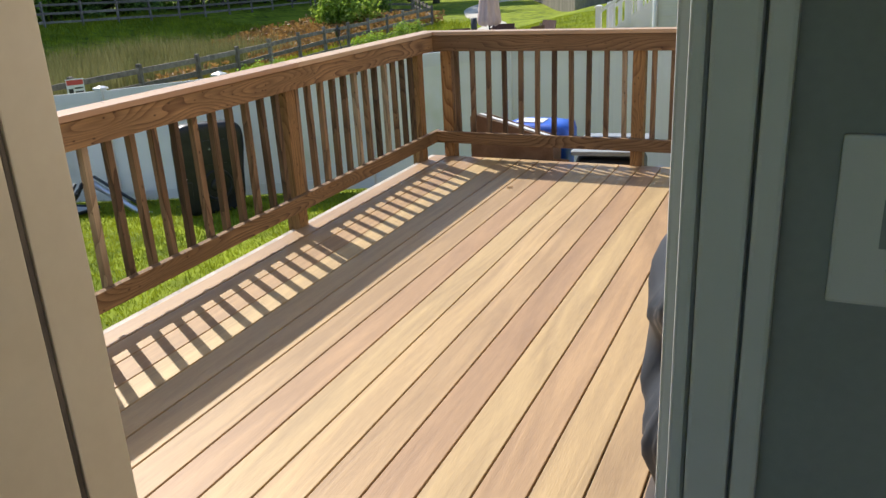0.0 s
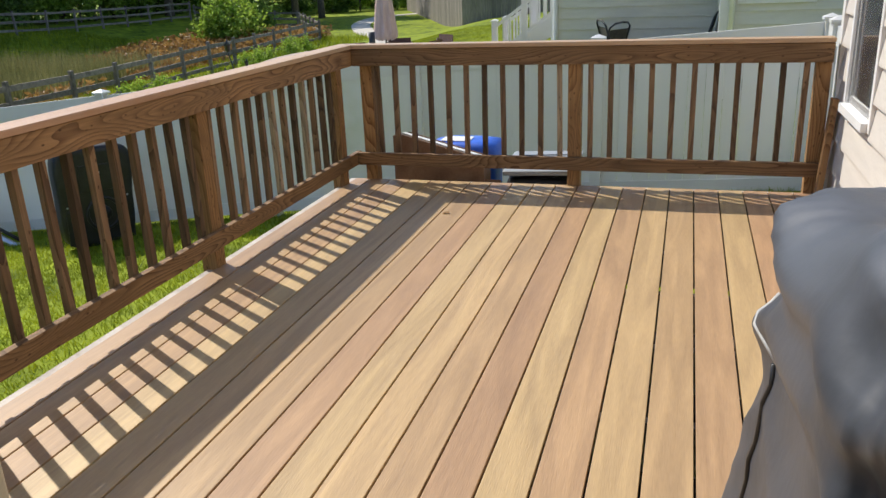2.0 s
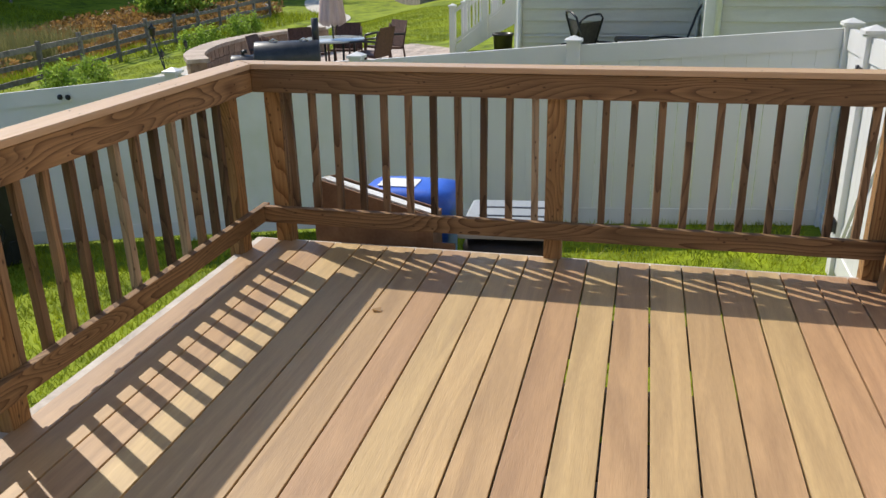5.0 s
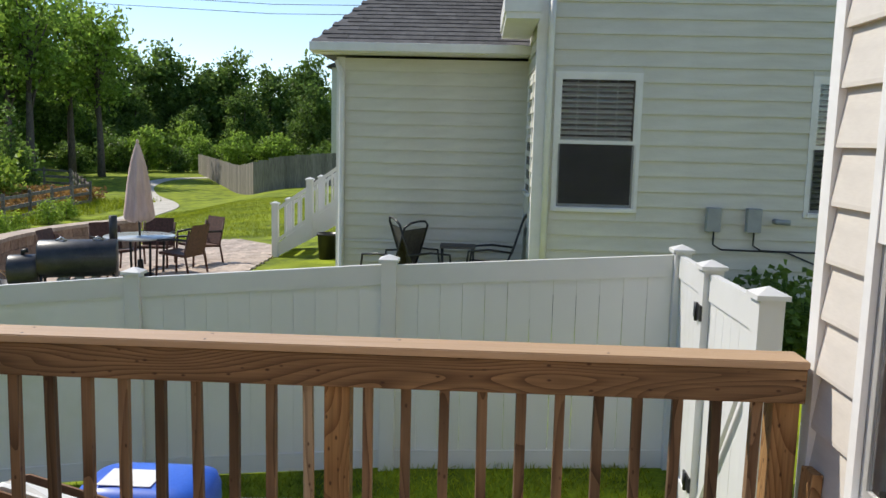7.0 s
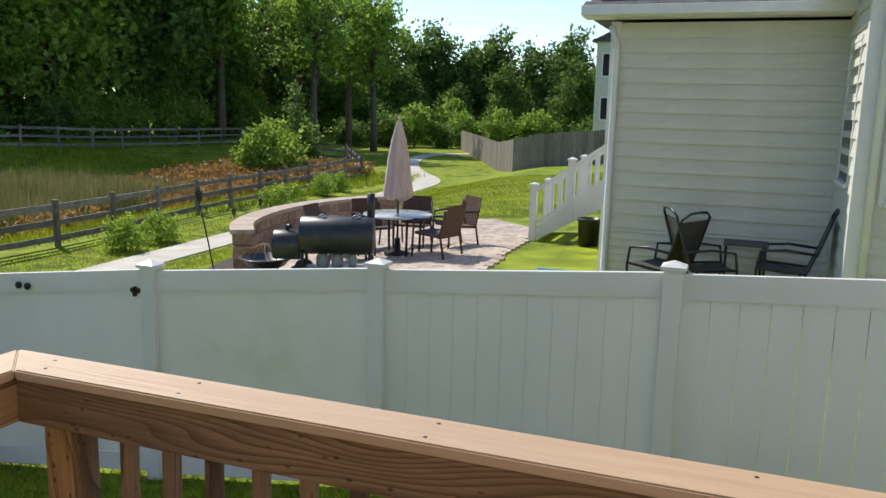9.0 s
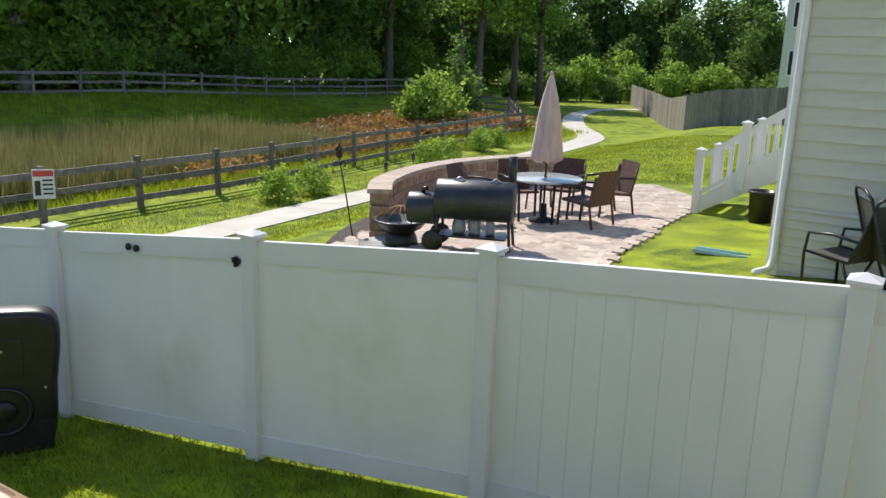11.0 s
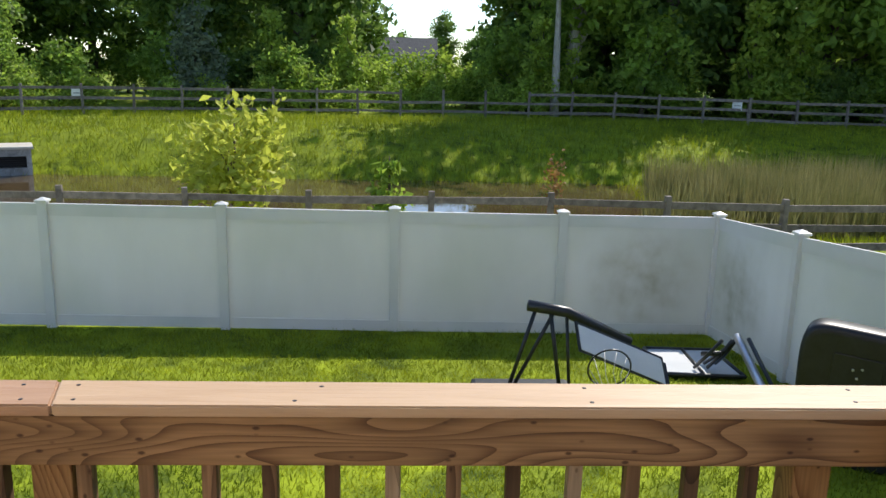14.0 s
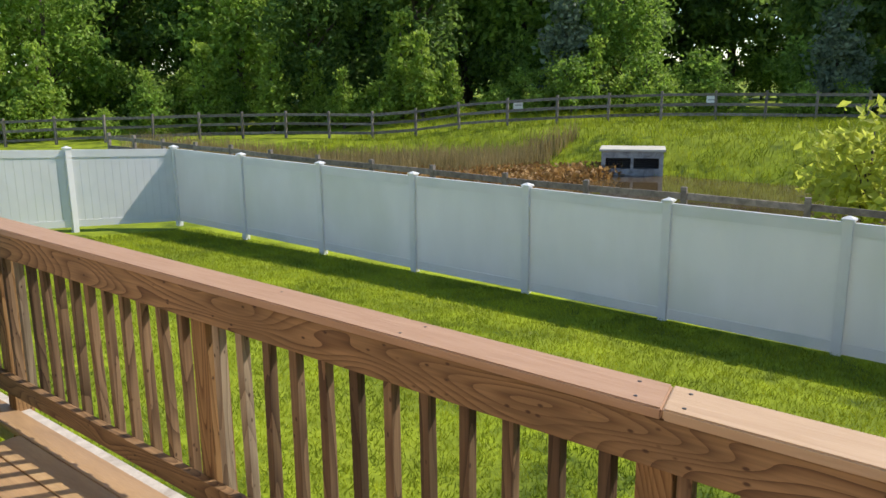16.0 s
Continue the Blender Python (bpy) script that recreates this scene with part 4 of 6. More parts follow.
# ---- neighbour's house ----
def neighbour():
    h = thing("neighbour_house", (0, 0, 0), "two-part house in pale lap siding with grey shingle roof", "house")
    yr, yl, xc, xl = 7.16, 9.0, 2.84, 0.12
    gr, gl = -0.7, -0.75
    step = 0.185
    w1, w2 = (0.25, 1.20, 0.88, 2.46), (3.28, 4.2, 0.88, 2.46)
    front = new("front_wall")
    front.parent = h
    lap_siding(front, M_SIDING_N, (xc, yr), (11.0, yr), -0.2, 6.2, step, (0, -1), [(w1[0] - 0.045, w1[1] + 0.045, w1[2] - 0.045, w1[3] + 0.045), (w2[0] - 0.045, w2[1] + 0.045, w2[2] - 0.045, w2[3] + 0.045)])
    wing = new("wing_wall")
    wing.parent = h
    lap_siding(wing, M_SIDING_N, (xl, yl), (xc, yl), 0.2, 2.8, step, (0, -1))
    lap_siding(wing, M_SIDING_N, (xl + 0.01, yl - 0.008), (xc, yl - 0.008), -0.75, 0.2, 0.1, (0, -1))
    side = new("side_wall")
    side.parent = h
    lap_siding(side, M_SIDING_N, (xc, yl), (xc, yr), -0.75, 6.2, step, (-1, 0))
    lap_siding(side, M_SIDING_N, (xl, yl + 4.5), (xl, yl), -0.75, 2.8, step, (-1, 0))
    for b in ((xc + 0.001, yr + 0.12, gr, 11.0, yr + 8, 6.2), (xl + 0.001, yl + 0.001, gl, xc, yl + 4.5, 2.8)):
        box("core", b, M_DARK, h)
    for a0, a1 in ((0, w1[0] - 0.04), (w1[1] + 0.04, w2[0] - 0.04), (w2[1] + 0.04, 8.16)):
        box("sheathing", (xc + a0 + 0.002, yr + 0.001, gr, xc + a1, yr + 0.119, 6.2), M_DARK, h)
    for w in (w1, w2):
        box("sheathing", (xc + w[0] - 0.04, yr + 0.001, gr, xc + w[1] + 0.04, yr + 0.119, w[2] - 0.06), M_DARK, h)
        box("sheathing", (xc + w[0] - 0.04, yr + 0.001, w[3] + 0.06, xc + w[1] + 0.04, yr + 0.119, 6.2), M_DARK, h)
    for x0, x1, y0, y1, z1 in ((xc - 0.03, xc + 0.10, yr - 0.033, yr - 0.024, 6.2), (xc - 0.033, xc - 0.024, yr - 0.03, yr + 0.10, 6.2), (xl - 0.03, xl + 0.09, yl - 0.033, yl - 0.024, 2.8)):
        box("corner_board", (x0, y0, gr, x1, y1, z1), M_TRIM, h, "white corner trim")
    tube("downspout", [(xl - 0.02, yl - 0.07, 2.75), (xl + 0.06, yl - 0.08, 2.5), (xl + 0.05, yl - 0.08, -0.4), (xl + 0.02, yl - 0.14, -0.52), (xl - 0.1, yl - 0.3, -0.55)], 0.04, M_TRIM, h, "white downspout")
    tube("downspout", [(xc + 0.14, yr - 0.10, 3.4), (xc + 0.13, yr - 0.075, 3.0), (xc + 0.13, yr - 0.075, -0.5)], 0.04, M_TRIM, h, "white downspout")
    # wing roof, eave and gutter
    ex0, ey = xl - 0.34, yl - 0.36
    roof = poly("roof", [(ex0, ey, 2.95), (xc + 0.0, ey, 2.95), (xc + 0.0, ey + 3.4, 4.55), (ex0 + 0.9, ey + 3.4, 4.55), (ex0, ey + 6.0, 2.95),
                         (ex0, ey, 2.87), (xc, ey, 2.87), (xc, ey + 6, 2.87), (ex0, ey + 6, 2.87), (xc, ey + 6, 2.95)],
                [(0, 1, 2, 3), (0, 3, 4), (4, 3, 2, 9), (5, 8, 7, 6), (0, 5, 6, 1), (0, 4, 8, 5)], M_ROOF, h, "dark grey shingle roof")
    run, rise = 3.4, 1.6
    for r in range(20):
        y0, z0 = ey + r * run / 20, 2.955 + r * rise / 20
        x0 = ex0 + 0.9 * r / 20
        k = 0
        x = x0 + (0.15 if r % 2 else 0)
        while x < xc - 0.05:
            x1 = min(x + 0.30, xc - 0.01)
            if r < 14:
                poly("shingle", [(x, y0, z0), (x1 - 0.006, y0, z0), (x1 - 0.006, y0 + 0.18, z0 + 0.085), (x, y0 + 0.18, z0 + 0.085), (x, y0, z0 + 0.014), (x1 - 0.006, y0, z0 + 0.014)],
                     [(4, 5, 2, 3), (0, 1, 5, 4), (0, 4, 3), (1, 2, 5)], M_ROOF, roof)
            x = x1
            k += 1
    box("gutter", (ex0, ey - 0.10, 2.84, xc + 0.0, ey - 0.002, 2.96), M_TRIM, h, "white gutter", 0.01)
    box("soffit", (ex0, ey, 2.83, xc - 0.03, yl + 0.0, 2.868), M_TRIM, h)
    box("main_soffit", (xc - 0.42, yr - 0.42, 3.05, xc - 0.035, yr + 1.5, 3.12), M_TRIM, h)
    box("main_fascia", (xc - 0.44, yr - 0.44, 3.121, xc - 0.035, yr + 1.5, 3.35), M_TRIM, h, "white fascia box")
    poly("main_roof", [(xc - 0.4, yr - 0.4, 6.2), (11.4, yr - 0.4, 6.2), (11.4, yr + 4, 8.6), (xc - 0.4, yr + 4, 8.6), (xc - 0.4, yr + 8.4, 6.2), (11.4, yr + 8.4, 6.2)], [(0, 1, 2, 3), (3, 2, 5, 4), (0, 3, 4), (1, 5, 2), (0, 4, 5, 1)], M_ROOF, h, "dark grey shingle roof")
    for x in (5.0, 5.48):
        m = box("utility_box", (x - 0.085, yr - 0.12, 0.64, x + 0.085, yr - 0.025, 0.93), M_GREYPLASTIC, h, "grey utility meter box", 0.01)
        tube("cable", [(x + 0.02, yr - 0.06, 0.64), (x + 0.02, yr - 0.06, 0.48), (x + 0.12, yr - 0.06, 0.42), (x + 0.9, yr - 0.06, 0.41), (x + 1.3, yr - 0.06, 0.25)], 0.011, M_BLACK, h, "black cable")
    tube("hose_bib", [(5.75, yr - 0.02, 0.78), (5.75, yr - 0.10, 0.78), (5.9, yr - 0.10, 0.77)], 0.035, M_GREYPLASTIC, h, "grey vent fitting")
    sash_window("window_2", (xc + w1[0], yr), (1, 0), (0, -1), w1[1] - w1[0], w1[2], w1[3], "white double-hung window with pale blinds half down", 2)
    sash_window("window_3", (xc + w2[0], yr), (1, 0), (0, -1), w2[1] - w2[0], w2[2], w2[3], "white double-hung window on pale siding", True)
    sash_window("window_4", (xc, yl - 0.35), (0, -1), (-1, 0), 0.95, 1.0, 2.46, "white side window on the recessed wall", True)
    return h


neighbour()


def white_stair():
    """Stair stringer with newel posts and a balustrade, climbing to the far side of the wing."""
    s = thing("outdoor_stair", (0, 0, 0), "white vinyl outdoor stair with balustrade and posts", "stairs")
    p0, p1 = Vector((-1.95, 13.3, -0.78)), Vector((-0.1, 13.3, 0.45))
    d = p1 - p0
    for y in (13.3, 14.5):
        v, fc = sheared((p0.x, y), (p1.x + 0.6, y), p0.z - 0.03, p0.z + 0.22, p1.z + 0.1, p1.z + 0.75, 0.03)
        poly("stringer", v, fc, M_VINYL, s)
        for off, z in ((0.95, "rail"), (0.32, "foot_rail")):
            v, fc = sheared((p0.x + 0.1, y), (p1.x + 0.6, y), p0.z + off, p0.z + off + 0.08, p1.z + off + 0.42, p1.z + off + 0.5, 0.035)
            poly(z, v, fc, M_VINYL, s)
        for i in range(14):
            f = (i + 1) / 15
            x, z = p0.x + 0.1 + (p1.x + 0.5 - p0.x) * f, p0.z + (p1.z + 0.42 - p0.z) * f
            box("baluster", (x - 0.02, y - 0.02, z + 0.38, x + 0.02, y + 0.02, z + 0.98), M_VINYL, s)
        for x, z in ((p0.x + 0.05, p0.z), (p0.x + 0.75, p0.z + 0.5)):
            vinyl_post(s, x, y, z + 1.13, z + 0.05)
    for i in range(7):
        z = p0.z + 0.18 * (i + 1)
        box("tread", (p0.x + 0.27 * i, 13.34, z - 0.03, p0.x + 0.27 * i + 0.3, 14.46, z), M_VINYL, s)
    return s


white_stair()
planter = thing("black_bin", (-0.7, 12.6, gz(-0.7, 12.6)), "black plastic planter bin beside the wall", "bin")
lathe("tub", [(0.17, 0), (0.2, 0.45), (0.22, 0.46), (0.22, 0.5), (0.18, 0.5), (0.17, 0.1)], M_BLACK, planter)
sled = thing("teal_edging", (-0.62, 9.9, gz(-0.62, 9.9)), "teal plastic splash tray lying on the grass", "tray")
link("tray", box_mesh("tray", [(-0.35, -0.1, 0, 0.35, -0.08, 0.05), (-0.35, 0.08, 0, 0.35, 0.1, 0.05), (-0.35, -0.08, 0, 0.35, 0.08, 0.015)], 0.004), M_TEAL, sled)


# ---- neighbour's patio ----
PATIO = [(-1.75, 8.5), (-2.1, 14.4), (-3.6, 16.6), (-6.2, 16.6), (-6.9, 13.0), (-5.9, 8.4)]


def inside(x, y, ring):
    c = False
    for (x0, y0), (x1, y1) in zip(ring, ring[1:] + ring[:1]):
        if (y0 > y) != (y1 > y) and x < (x1 - x0) * (y - y0) / (y1 - y0) + x0:
            c = not c
    return c


def patio():
    p = thing("patio", (0, 0, 0), "patio of tan and rose concrete pavers", "patio", kind="structure")
    base = [(x, y, gz(x, y) + 0.03) for x, y in PATIO]
    low = [(x, y, z - 0.4) for x, y, z in base]
    n = len(base)
    poly("bed", base + low, [tuple(range(n))] + [(i, i + n, (i + 1) % n + n, (i + 1) % n) for i in range(n)], M_MULCH, p)
    verts, faces = [], []
    rng = random.Random(4)
    a, b = 0.235, 0.155
    for j in range(60):
        for i in range(30):
            x, y = -7.2 + (i + 0.5 * (j % 2)) * a, 8.2 + j * b
            if not inside(x + a / 2, y + b / 2, PATIO):
                continue
            z = gz(x, y) + 0.055 + rng.uniform(-0.002, 0.002)
            k = len(verts)
            g = 0.004
            x1, y1 = x + a - g, y + b - g
            zz = gz(x1, y1) + 0.055
            verts += [(x, y, z - 0.05), (x1, y, z - 0.05), (x1, y1, zz - 0.05), (x, y1, zz - 0.05), (x, y, z), (x1, y, z), (x1, y1, zz), (x, y1, zz)]
            faces += [tuple(k + q for q in f) for f in ((4, 5, 6, 7), (0, 1, 5, 4), (1, 2, 6, 5), (2, 3, 7, 6), (3, 0, 4, 7))]
    s = poly("pavers", verts, faces, M_PAVER, p, "tan and rose concrete pavers")
    s["kind"] = "stuff"


patio()


def seat_wall():
    w = thing("seat_wall", (0, 0, 0), "low curved brown block seat wall with capstones", "wall")
    pts = [Vector((-5.55, 9.1)), Vector((-6.15, 10.0)), Vector((-6.6, 11.2)), Vector((-6.85, 12.5)), Vector((-6.85, 13.9)), Vector((-6.6, 15.2)), Vector((-6.1, 16.3))]
    fine = []
    for i in range(len(pts) - 1):
        for k in range(4):
            p0, p1, p2, p3 = pts[max(i - 1, 0)], pts[i], pts[i + 1], pts[min(i + 2, len(pts) - 1)]
            t = k / 4
            fine.append(0.5 * ((2 * p1) + (p2 - p0) * t + (2 * p0 - 5 * p1 + 4 * p2 - p3) * t * t + (3 * p1 - p0 - 3 * p2 + p3) * t ** 3))
    fine.append(pts[-1])
    for i in range(len(fine) - 1):
        a, b = fine[i], fine[i + 1]
        g = gz(a.x, a.y) - 0.02
        top = -0.36 - 0.12 * i / 24
        c = 4
        hh = (top - g) / c
        for k in range(c):
            off = (b - a) * (0.5 if k % 2 else 0)
            v, fc = sheared(a + off + (b - a) * 0.015, b + off - (b - a) * 0.015, g + k * hh + 0.004, g + (k + 1) * hh - 0.004, g + k * hh + 0.004, g + (k + 1) * hh - 0.004, 0.15)
            poly("block", v, fc, M_ROCKWALL, w)
        v, fc = sheared(a + (b - a) * 0.01, b - (b - a) * 0.01, top, top + 0.07, top, top + 0.07, 0.19)
        poly("capstone", v, fc, M_CAPSTONE, w)


seat_wall()
bed = ribbon("mulch_bed", [(-5.9, 8.8), (-6.6, 9.8), (-7.1, 11.2), (-7.3, 13)], 0.7, M_MULCH, 0.02, "dark mulch bed along the seat wall", "mulch bed")


def patio_chair(loc, turn):
    c = thing("patio_chair", loc, "brown woven patio armchair with dark frame", "chair", "chairs round the patio table", turn=turn)
    w, d, sh = 0.27, 0.27, 0.42
    poly("seat", *curved_panel([(d, sh + 0.02), (0.1, sh + 0.01), (-d, sh - 0.02)], w, 0.045), M_WICKER, c, "brown woven seat")
    poly("backrest", *curved_panel([(-d, sh), (-d - 0.05, sh + 0.2), (-d - 0.14, sh + 0.5)], w, 0.04), M_WICKER, c, "brown woven backrest")
    for sx in (-1, 1):
        x = sx * (w + 0.02)
        tube("armrest", [(x, -d - 0.06, sh + 0.24), (x, 0, sh + 0.25), (x, d, sh + 0.22)], 0.022, M_BLACKMETAL, c)
        tube("leg", [(x, d, sh + 0.22), (x, d + 0.02, sh), (x, d + 0.04, 0)], 0.02, M_WICKER, c)
        tube("leg", [(x, -d - 0.1, sh + 0.42), (x, -d, sh), (x, -d - 0.08, 0)], 0.02, M_WICKER, c)
    return c


def curved_panel(profile, w, t):
    """A bent slab: (y, z) profile, half width and thickness."""
    verts, faces = [], []
    for y, z in profile:
        verts += [(-w, y, z), (w, y, z), (w, y, z - t), (-w, y, z - t)]
    for i in range(len(profile) - 1):
        k = i * 4
        for q in range(4):
            faces.append((k + q, k + (q + 1) % 4, k + 4 + (q + 1) % 4, k + 4 + q))
    k = (len(profile) - 1) * 4
    faces += [(3, 2, 1, 0), (k, k + 1, k + 2, k + 3)]
    return verts, faces


TX, TY = -3.88, 11.4
TZ = gz(TX, TY) + 0.055
table = thing("patio_table", (TX, TY, TZ), "round grey glass-topped patio table on dark legs", "table")
lathe("tabletop", [(0.60, 0.70), (0.62, 0.71), (0.62, 0.73), (0.60, 0.74)], M_TABLETOP, table, n=28)
for k in range(4):
    a = math.pi / 4 + k * math.pi / 2
    tube("leg", [(0.45 * math.cos(a), 0.45 * math.sin(a), 0.7), (0.42 * math.cos(a), 0.42 * math.sin(a), 0)], 0.024, M_BLACKMETAL, table)
lathe("umbrella_base", [(0.24, 0.0), (0.24, 0.04), (0.06, 0.08), (0.05, 0.3)], M_BLACKMETAL, table)
umb = thing("patio_umbrella", (TX, TY, TZ), "closed pinkish beige patio umbrella on a dark pole", "umbrella")
tube("pole", [(0, 0, 0.05), (0, 0, 2.36)], 0.02, M_BLACKMETAL, umb)
uv, uf, nn = [], [], 32
for r, z in ((0.025, 2.38), (0.07, 2.25), (0.075, 2.22), (0.12, 2.05), (0.17, 1.7), (0.2, 1.4), (0.235, 1.12), (0.23, 1.02), (0.15, 1.0)):
    for j in range(nn):
        w_ = 2 * math.pi * j / nn
        q = r * (1 + 0.16 * math.sin(8 * w_) * min(1, (2.4 - z) * 1.5))
        uv.append((q * math.cos(w_), q * math.sin(w_), z + 0.03 * math.sin(8 * w_) * (z < 1.1)))
for i in range(8):
    for j in range(nn):
        uf.append((i * nn + j, (i + 1) * nn + j, (i + 1) * nn + (j + 1) % nn, i * nn + (j + 1) % nn))
poly("canopy", uv, uf, M_UMBRELLA, umb, "folded pinkish canvas canopy", True)
lathe("finial", [(0.015, 2.37), (0.03, 2.40), (0.012, 2.45)], M_UMBRELLA, umb, n=10)
first_chair = None
for ang, rad in ((-14, 0.85), (52, 1.2), (98, 1.05), (139, 1.1), (180, 1.35), (220, 0.95)):
    a = radians(ang)
    x, y = TX + rad * math.cos(a), TY + rad * math.sin(a)
    face = ang + 90
    if first_chair is None:
        first_chair = patio_chair((x, y, gz(x, y) + 0.055), face)
    else:
        copy_thing(first_chair, pose(x, y, gz(x, y) + 0.055, 0, 0, face))


def smoker():
    s = thing("barrel_smoker", (-3.85, 8.84, gz(-3.85, 8.84) + 0.06), "black steel offset barrel smoker with side firebox", "smoker", turn=21)

    def drum(name, x0, x1, r, z, lab):
        ob = lathe(name, [(r * 0.2, 0), (r * 0.96, 0), (r, 0.02), (r, x1 - x0 - 0.02), (r * 0.96, x1 - x0), (r * 0.2, x1 - x0)], M_SMOKER, s, lab, 28)
        ob.rotation_euler, ob.location = (0, radians(90), 0), (x0, 0, z)
        return ob

    b = drum("barrel", -0.42, 0.66, 0.28, 0.70, "black steel barrel")
    drum("firebox", -0.82, -0.415, 0.22, 0.55, "rust-stained steel firebox")
    tube("chimney", [(0.6, 0.12, 0.9), (0.6, 0.12, 1.32)], 0.06, M_SMOKER, s, "black chimney pipe", 14)
    tube("firebox_cap", [(-0.62, 0, 0.76), (-0.62, 0, 0.82), (-0.55, 0, 0.83)], 0.035, M_BLACKMETAL, s)
    for x in (-0.1, 0.4):
        tube("handle", [(x - 0.08, -0.05, 0.97), (x, -0.05, 1.02), (x + 0.08, -0.05, 0.97)], 0.013, M_STEEL, s)
    for x in (-0.36, 0.6):
        for y in (-0.22, 0.22):
            tube("leg", [(x, y * 0.7, 0.55), (x * 1.08, y * 1.2, 0.0 if x > 0 else 0.12)], 0.022, M_BLACKMETAL, s)
    link("shelf", box_mesh("shelf", [(-0.36, -0.22, 0.2, 0.58, 0.22, 0.225)], 0.004), M_BLACKMETAL, s)
    for y in (-0.28, 0.28):
        wv = lathe("wheel", [(0.03, -0.02), (0.13, -0.02), (0.15, 0), (0.13, 0.02), (0.03, 0.02)], M_BLACK, s)
        wv.rotation_euler, wv.location = (radians(90), 0, 0), (-0.42, y, 0.15)
    for x, z, r in ((-0.1, 0.23, 0.10), (0.12, 0.23, 0.09), (0.34, 0.23, 0.07)):
        q = lathe("bag", [(r * 0.8, 0), (r, 0.06), (r * 0.9, 0.16), (r * 0.4, 0.22)], M_GREYPLASTIC, s, "pale stored bag", 12)
        q.location = (x, 0, z)


smoker()
fp = thing("fire_pit", (-4.96, 8.85, gz(-4.96, 8.85) + 0.06), "dark round fire pit bowl with rusty mesh lid", "fire pit")
lathe("bowl", [(0.12, 0.16), (0.30, 0.26), (0.38, 0.36), (0.41, 0.36), (0.41, 0.38), (0.36, 0.38), (0.28, 0.3)], M_BLACKMETAL, fp, n=24)
lathe("stand", [(0.26, 0), (0.24, 0.1), (0.2, 0.2)], M_BLACKMETAL, fp, n=18)
for k in range(6):
    a = k * math.pi / 6
    tube("mesh_rib", [(0.36 * math.cos(a) * q, 0.36 * math.sin(a) * q, 0.38 + 0.2 * (1 - q * q)) for q in (-1, -0.6, -0.2, 0.2, 0.6, 1)], 0.008, M_RUST, fp)
lathe("mat", [(0.62, -0.01), (0.62, 0.004)], M_OLDCONC, fp)


def torch(x, y, h, lean, label, nm="garden_torch"):
    t = thing(nm, (x, y, gz(x, y)), label, "garden light")
    p1 = Vector((lean[0], lean[1], h))
    tube("stake", [(0, 0, -0.1), p1 * 0.5, p1], 0.012, M_BLACKMETAL, t, n=6)
    c = lathe("lantern", [(0.03, 0), (0.055, 0.03), (0.06, 0.12), (0.08, 0.13), (0.02, 0.2), (0.008, 0.25)], M_BLACKMETAL, t, n=10)
    c.location = p1
    for k in range(3):
        a = k * 2.1
        tube("arm", [p1 * 0.93, p1 * 0.93 + Vector((0.09 * math.cos(a), 0.09 * math.sin(a), 0.05)), p1 * 0.93 + Vector((0.11 * math.cos(a), 0.11 * math.sin(a), -0.03))], 0.009, M_BLACKMETAL, t, n=5)


torch(-6.2, 9.3, 1.25, (-0.35, 0.05), "leaning black garden torch on a stake")
torch(-11.6, 17.6, 0.6, (-0.08, 0), "short black path light on a stake", "path_light")
torch(-11.7, 18.9, 0.75, (0.05, 0), "short black path light on a stake", "path_light")


def sling_chair(x, y, turn):
    c = thing("sling_chair", (x, y, gz(x, y)), "dark metal garden chair with grey sling seat", "chair", "chairs by the neighbour's wall", turn=turn)
    w = 0.26
    poly("sling", *curved_panel([(0.28, 0.40), (0.0, 0.37), (-0.22, 0.38), (-0.32, 0.65), (-0.42, 0.98)], w, 0.012), M_SLING, c, "grey mesh sling")
    for sx in (-1, 1):
        xx = sx * (w + 0.02)
        tube("side_frame", [(xx, 0.28, 0.0), (xx, 0.3, 0.38), (xx, 0.27, 0.6), (xx, 0.0, 0.63), (xx, -0.33, 0.6)], 0.016, M_BLACKMETAL, c)
        tube("back_frame", [(xx, 0.3, 0.4), (xx, -0.22, 0.38), (xx, -0.33, 0.66), (xx, -0.44, 1.02), (xx * 0.6, -0.47, 1.08), (0, -0.475, 1.09)], 0.016, M_BLACKMETAL, c)
        tube("rear_leg", [(xx, -0.15, 0.38), (xx, -0.32, 0.0)], 0.016, M_BLACKMETAL, c)


sling_chair(0.95, 8.45, 60)
sling_chair(1.45, 8.35, -70)
sling_chair(2.35, 8.3, 85)
side_table = thing("side_table", (1.9, 8.55, gz(1.9, 8.55)), "small dark metal side table by the wall", "table")
link("top", box_mesh("top", [(-0.25, -0.2, 0.62, 0.25, 0.2, 0.65)], 0.006), M_SLING, side_table)
for sx in (-0.22, 0.22):
    for sy in (-0.17, 0.17):
        tube("leg", [(sx, sy, 0.62), (sx, sy, 0)], 0.014, M_BLACKMETAL, side_table, n=6)


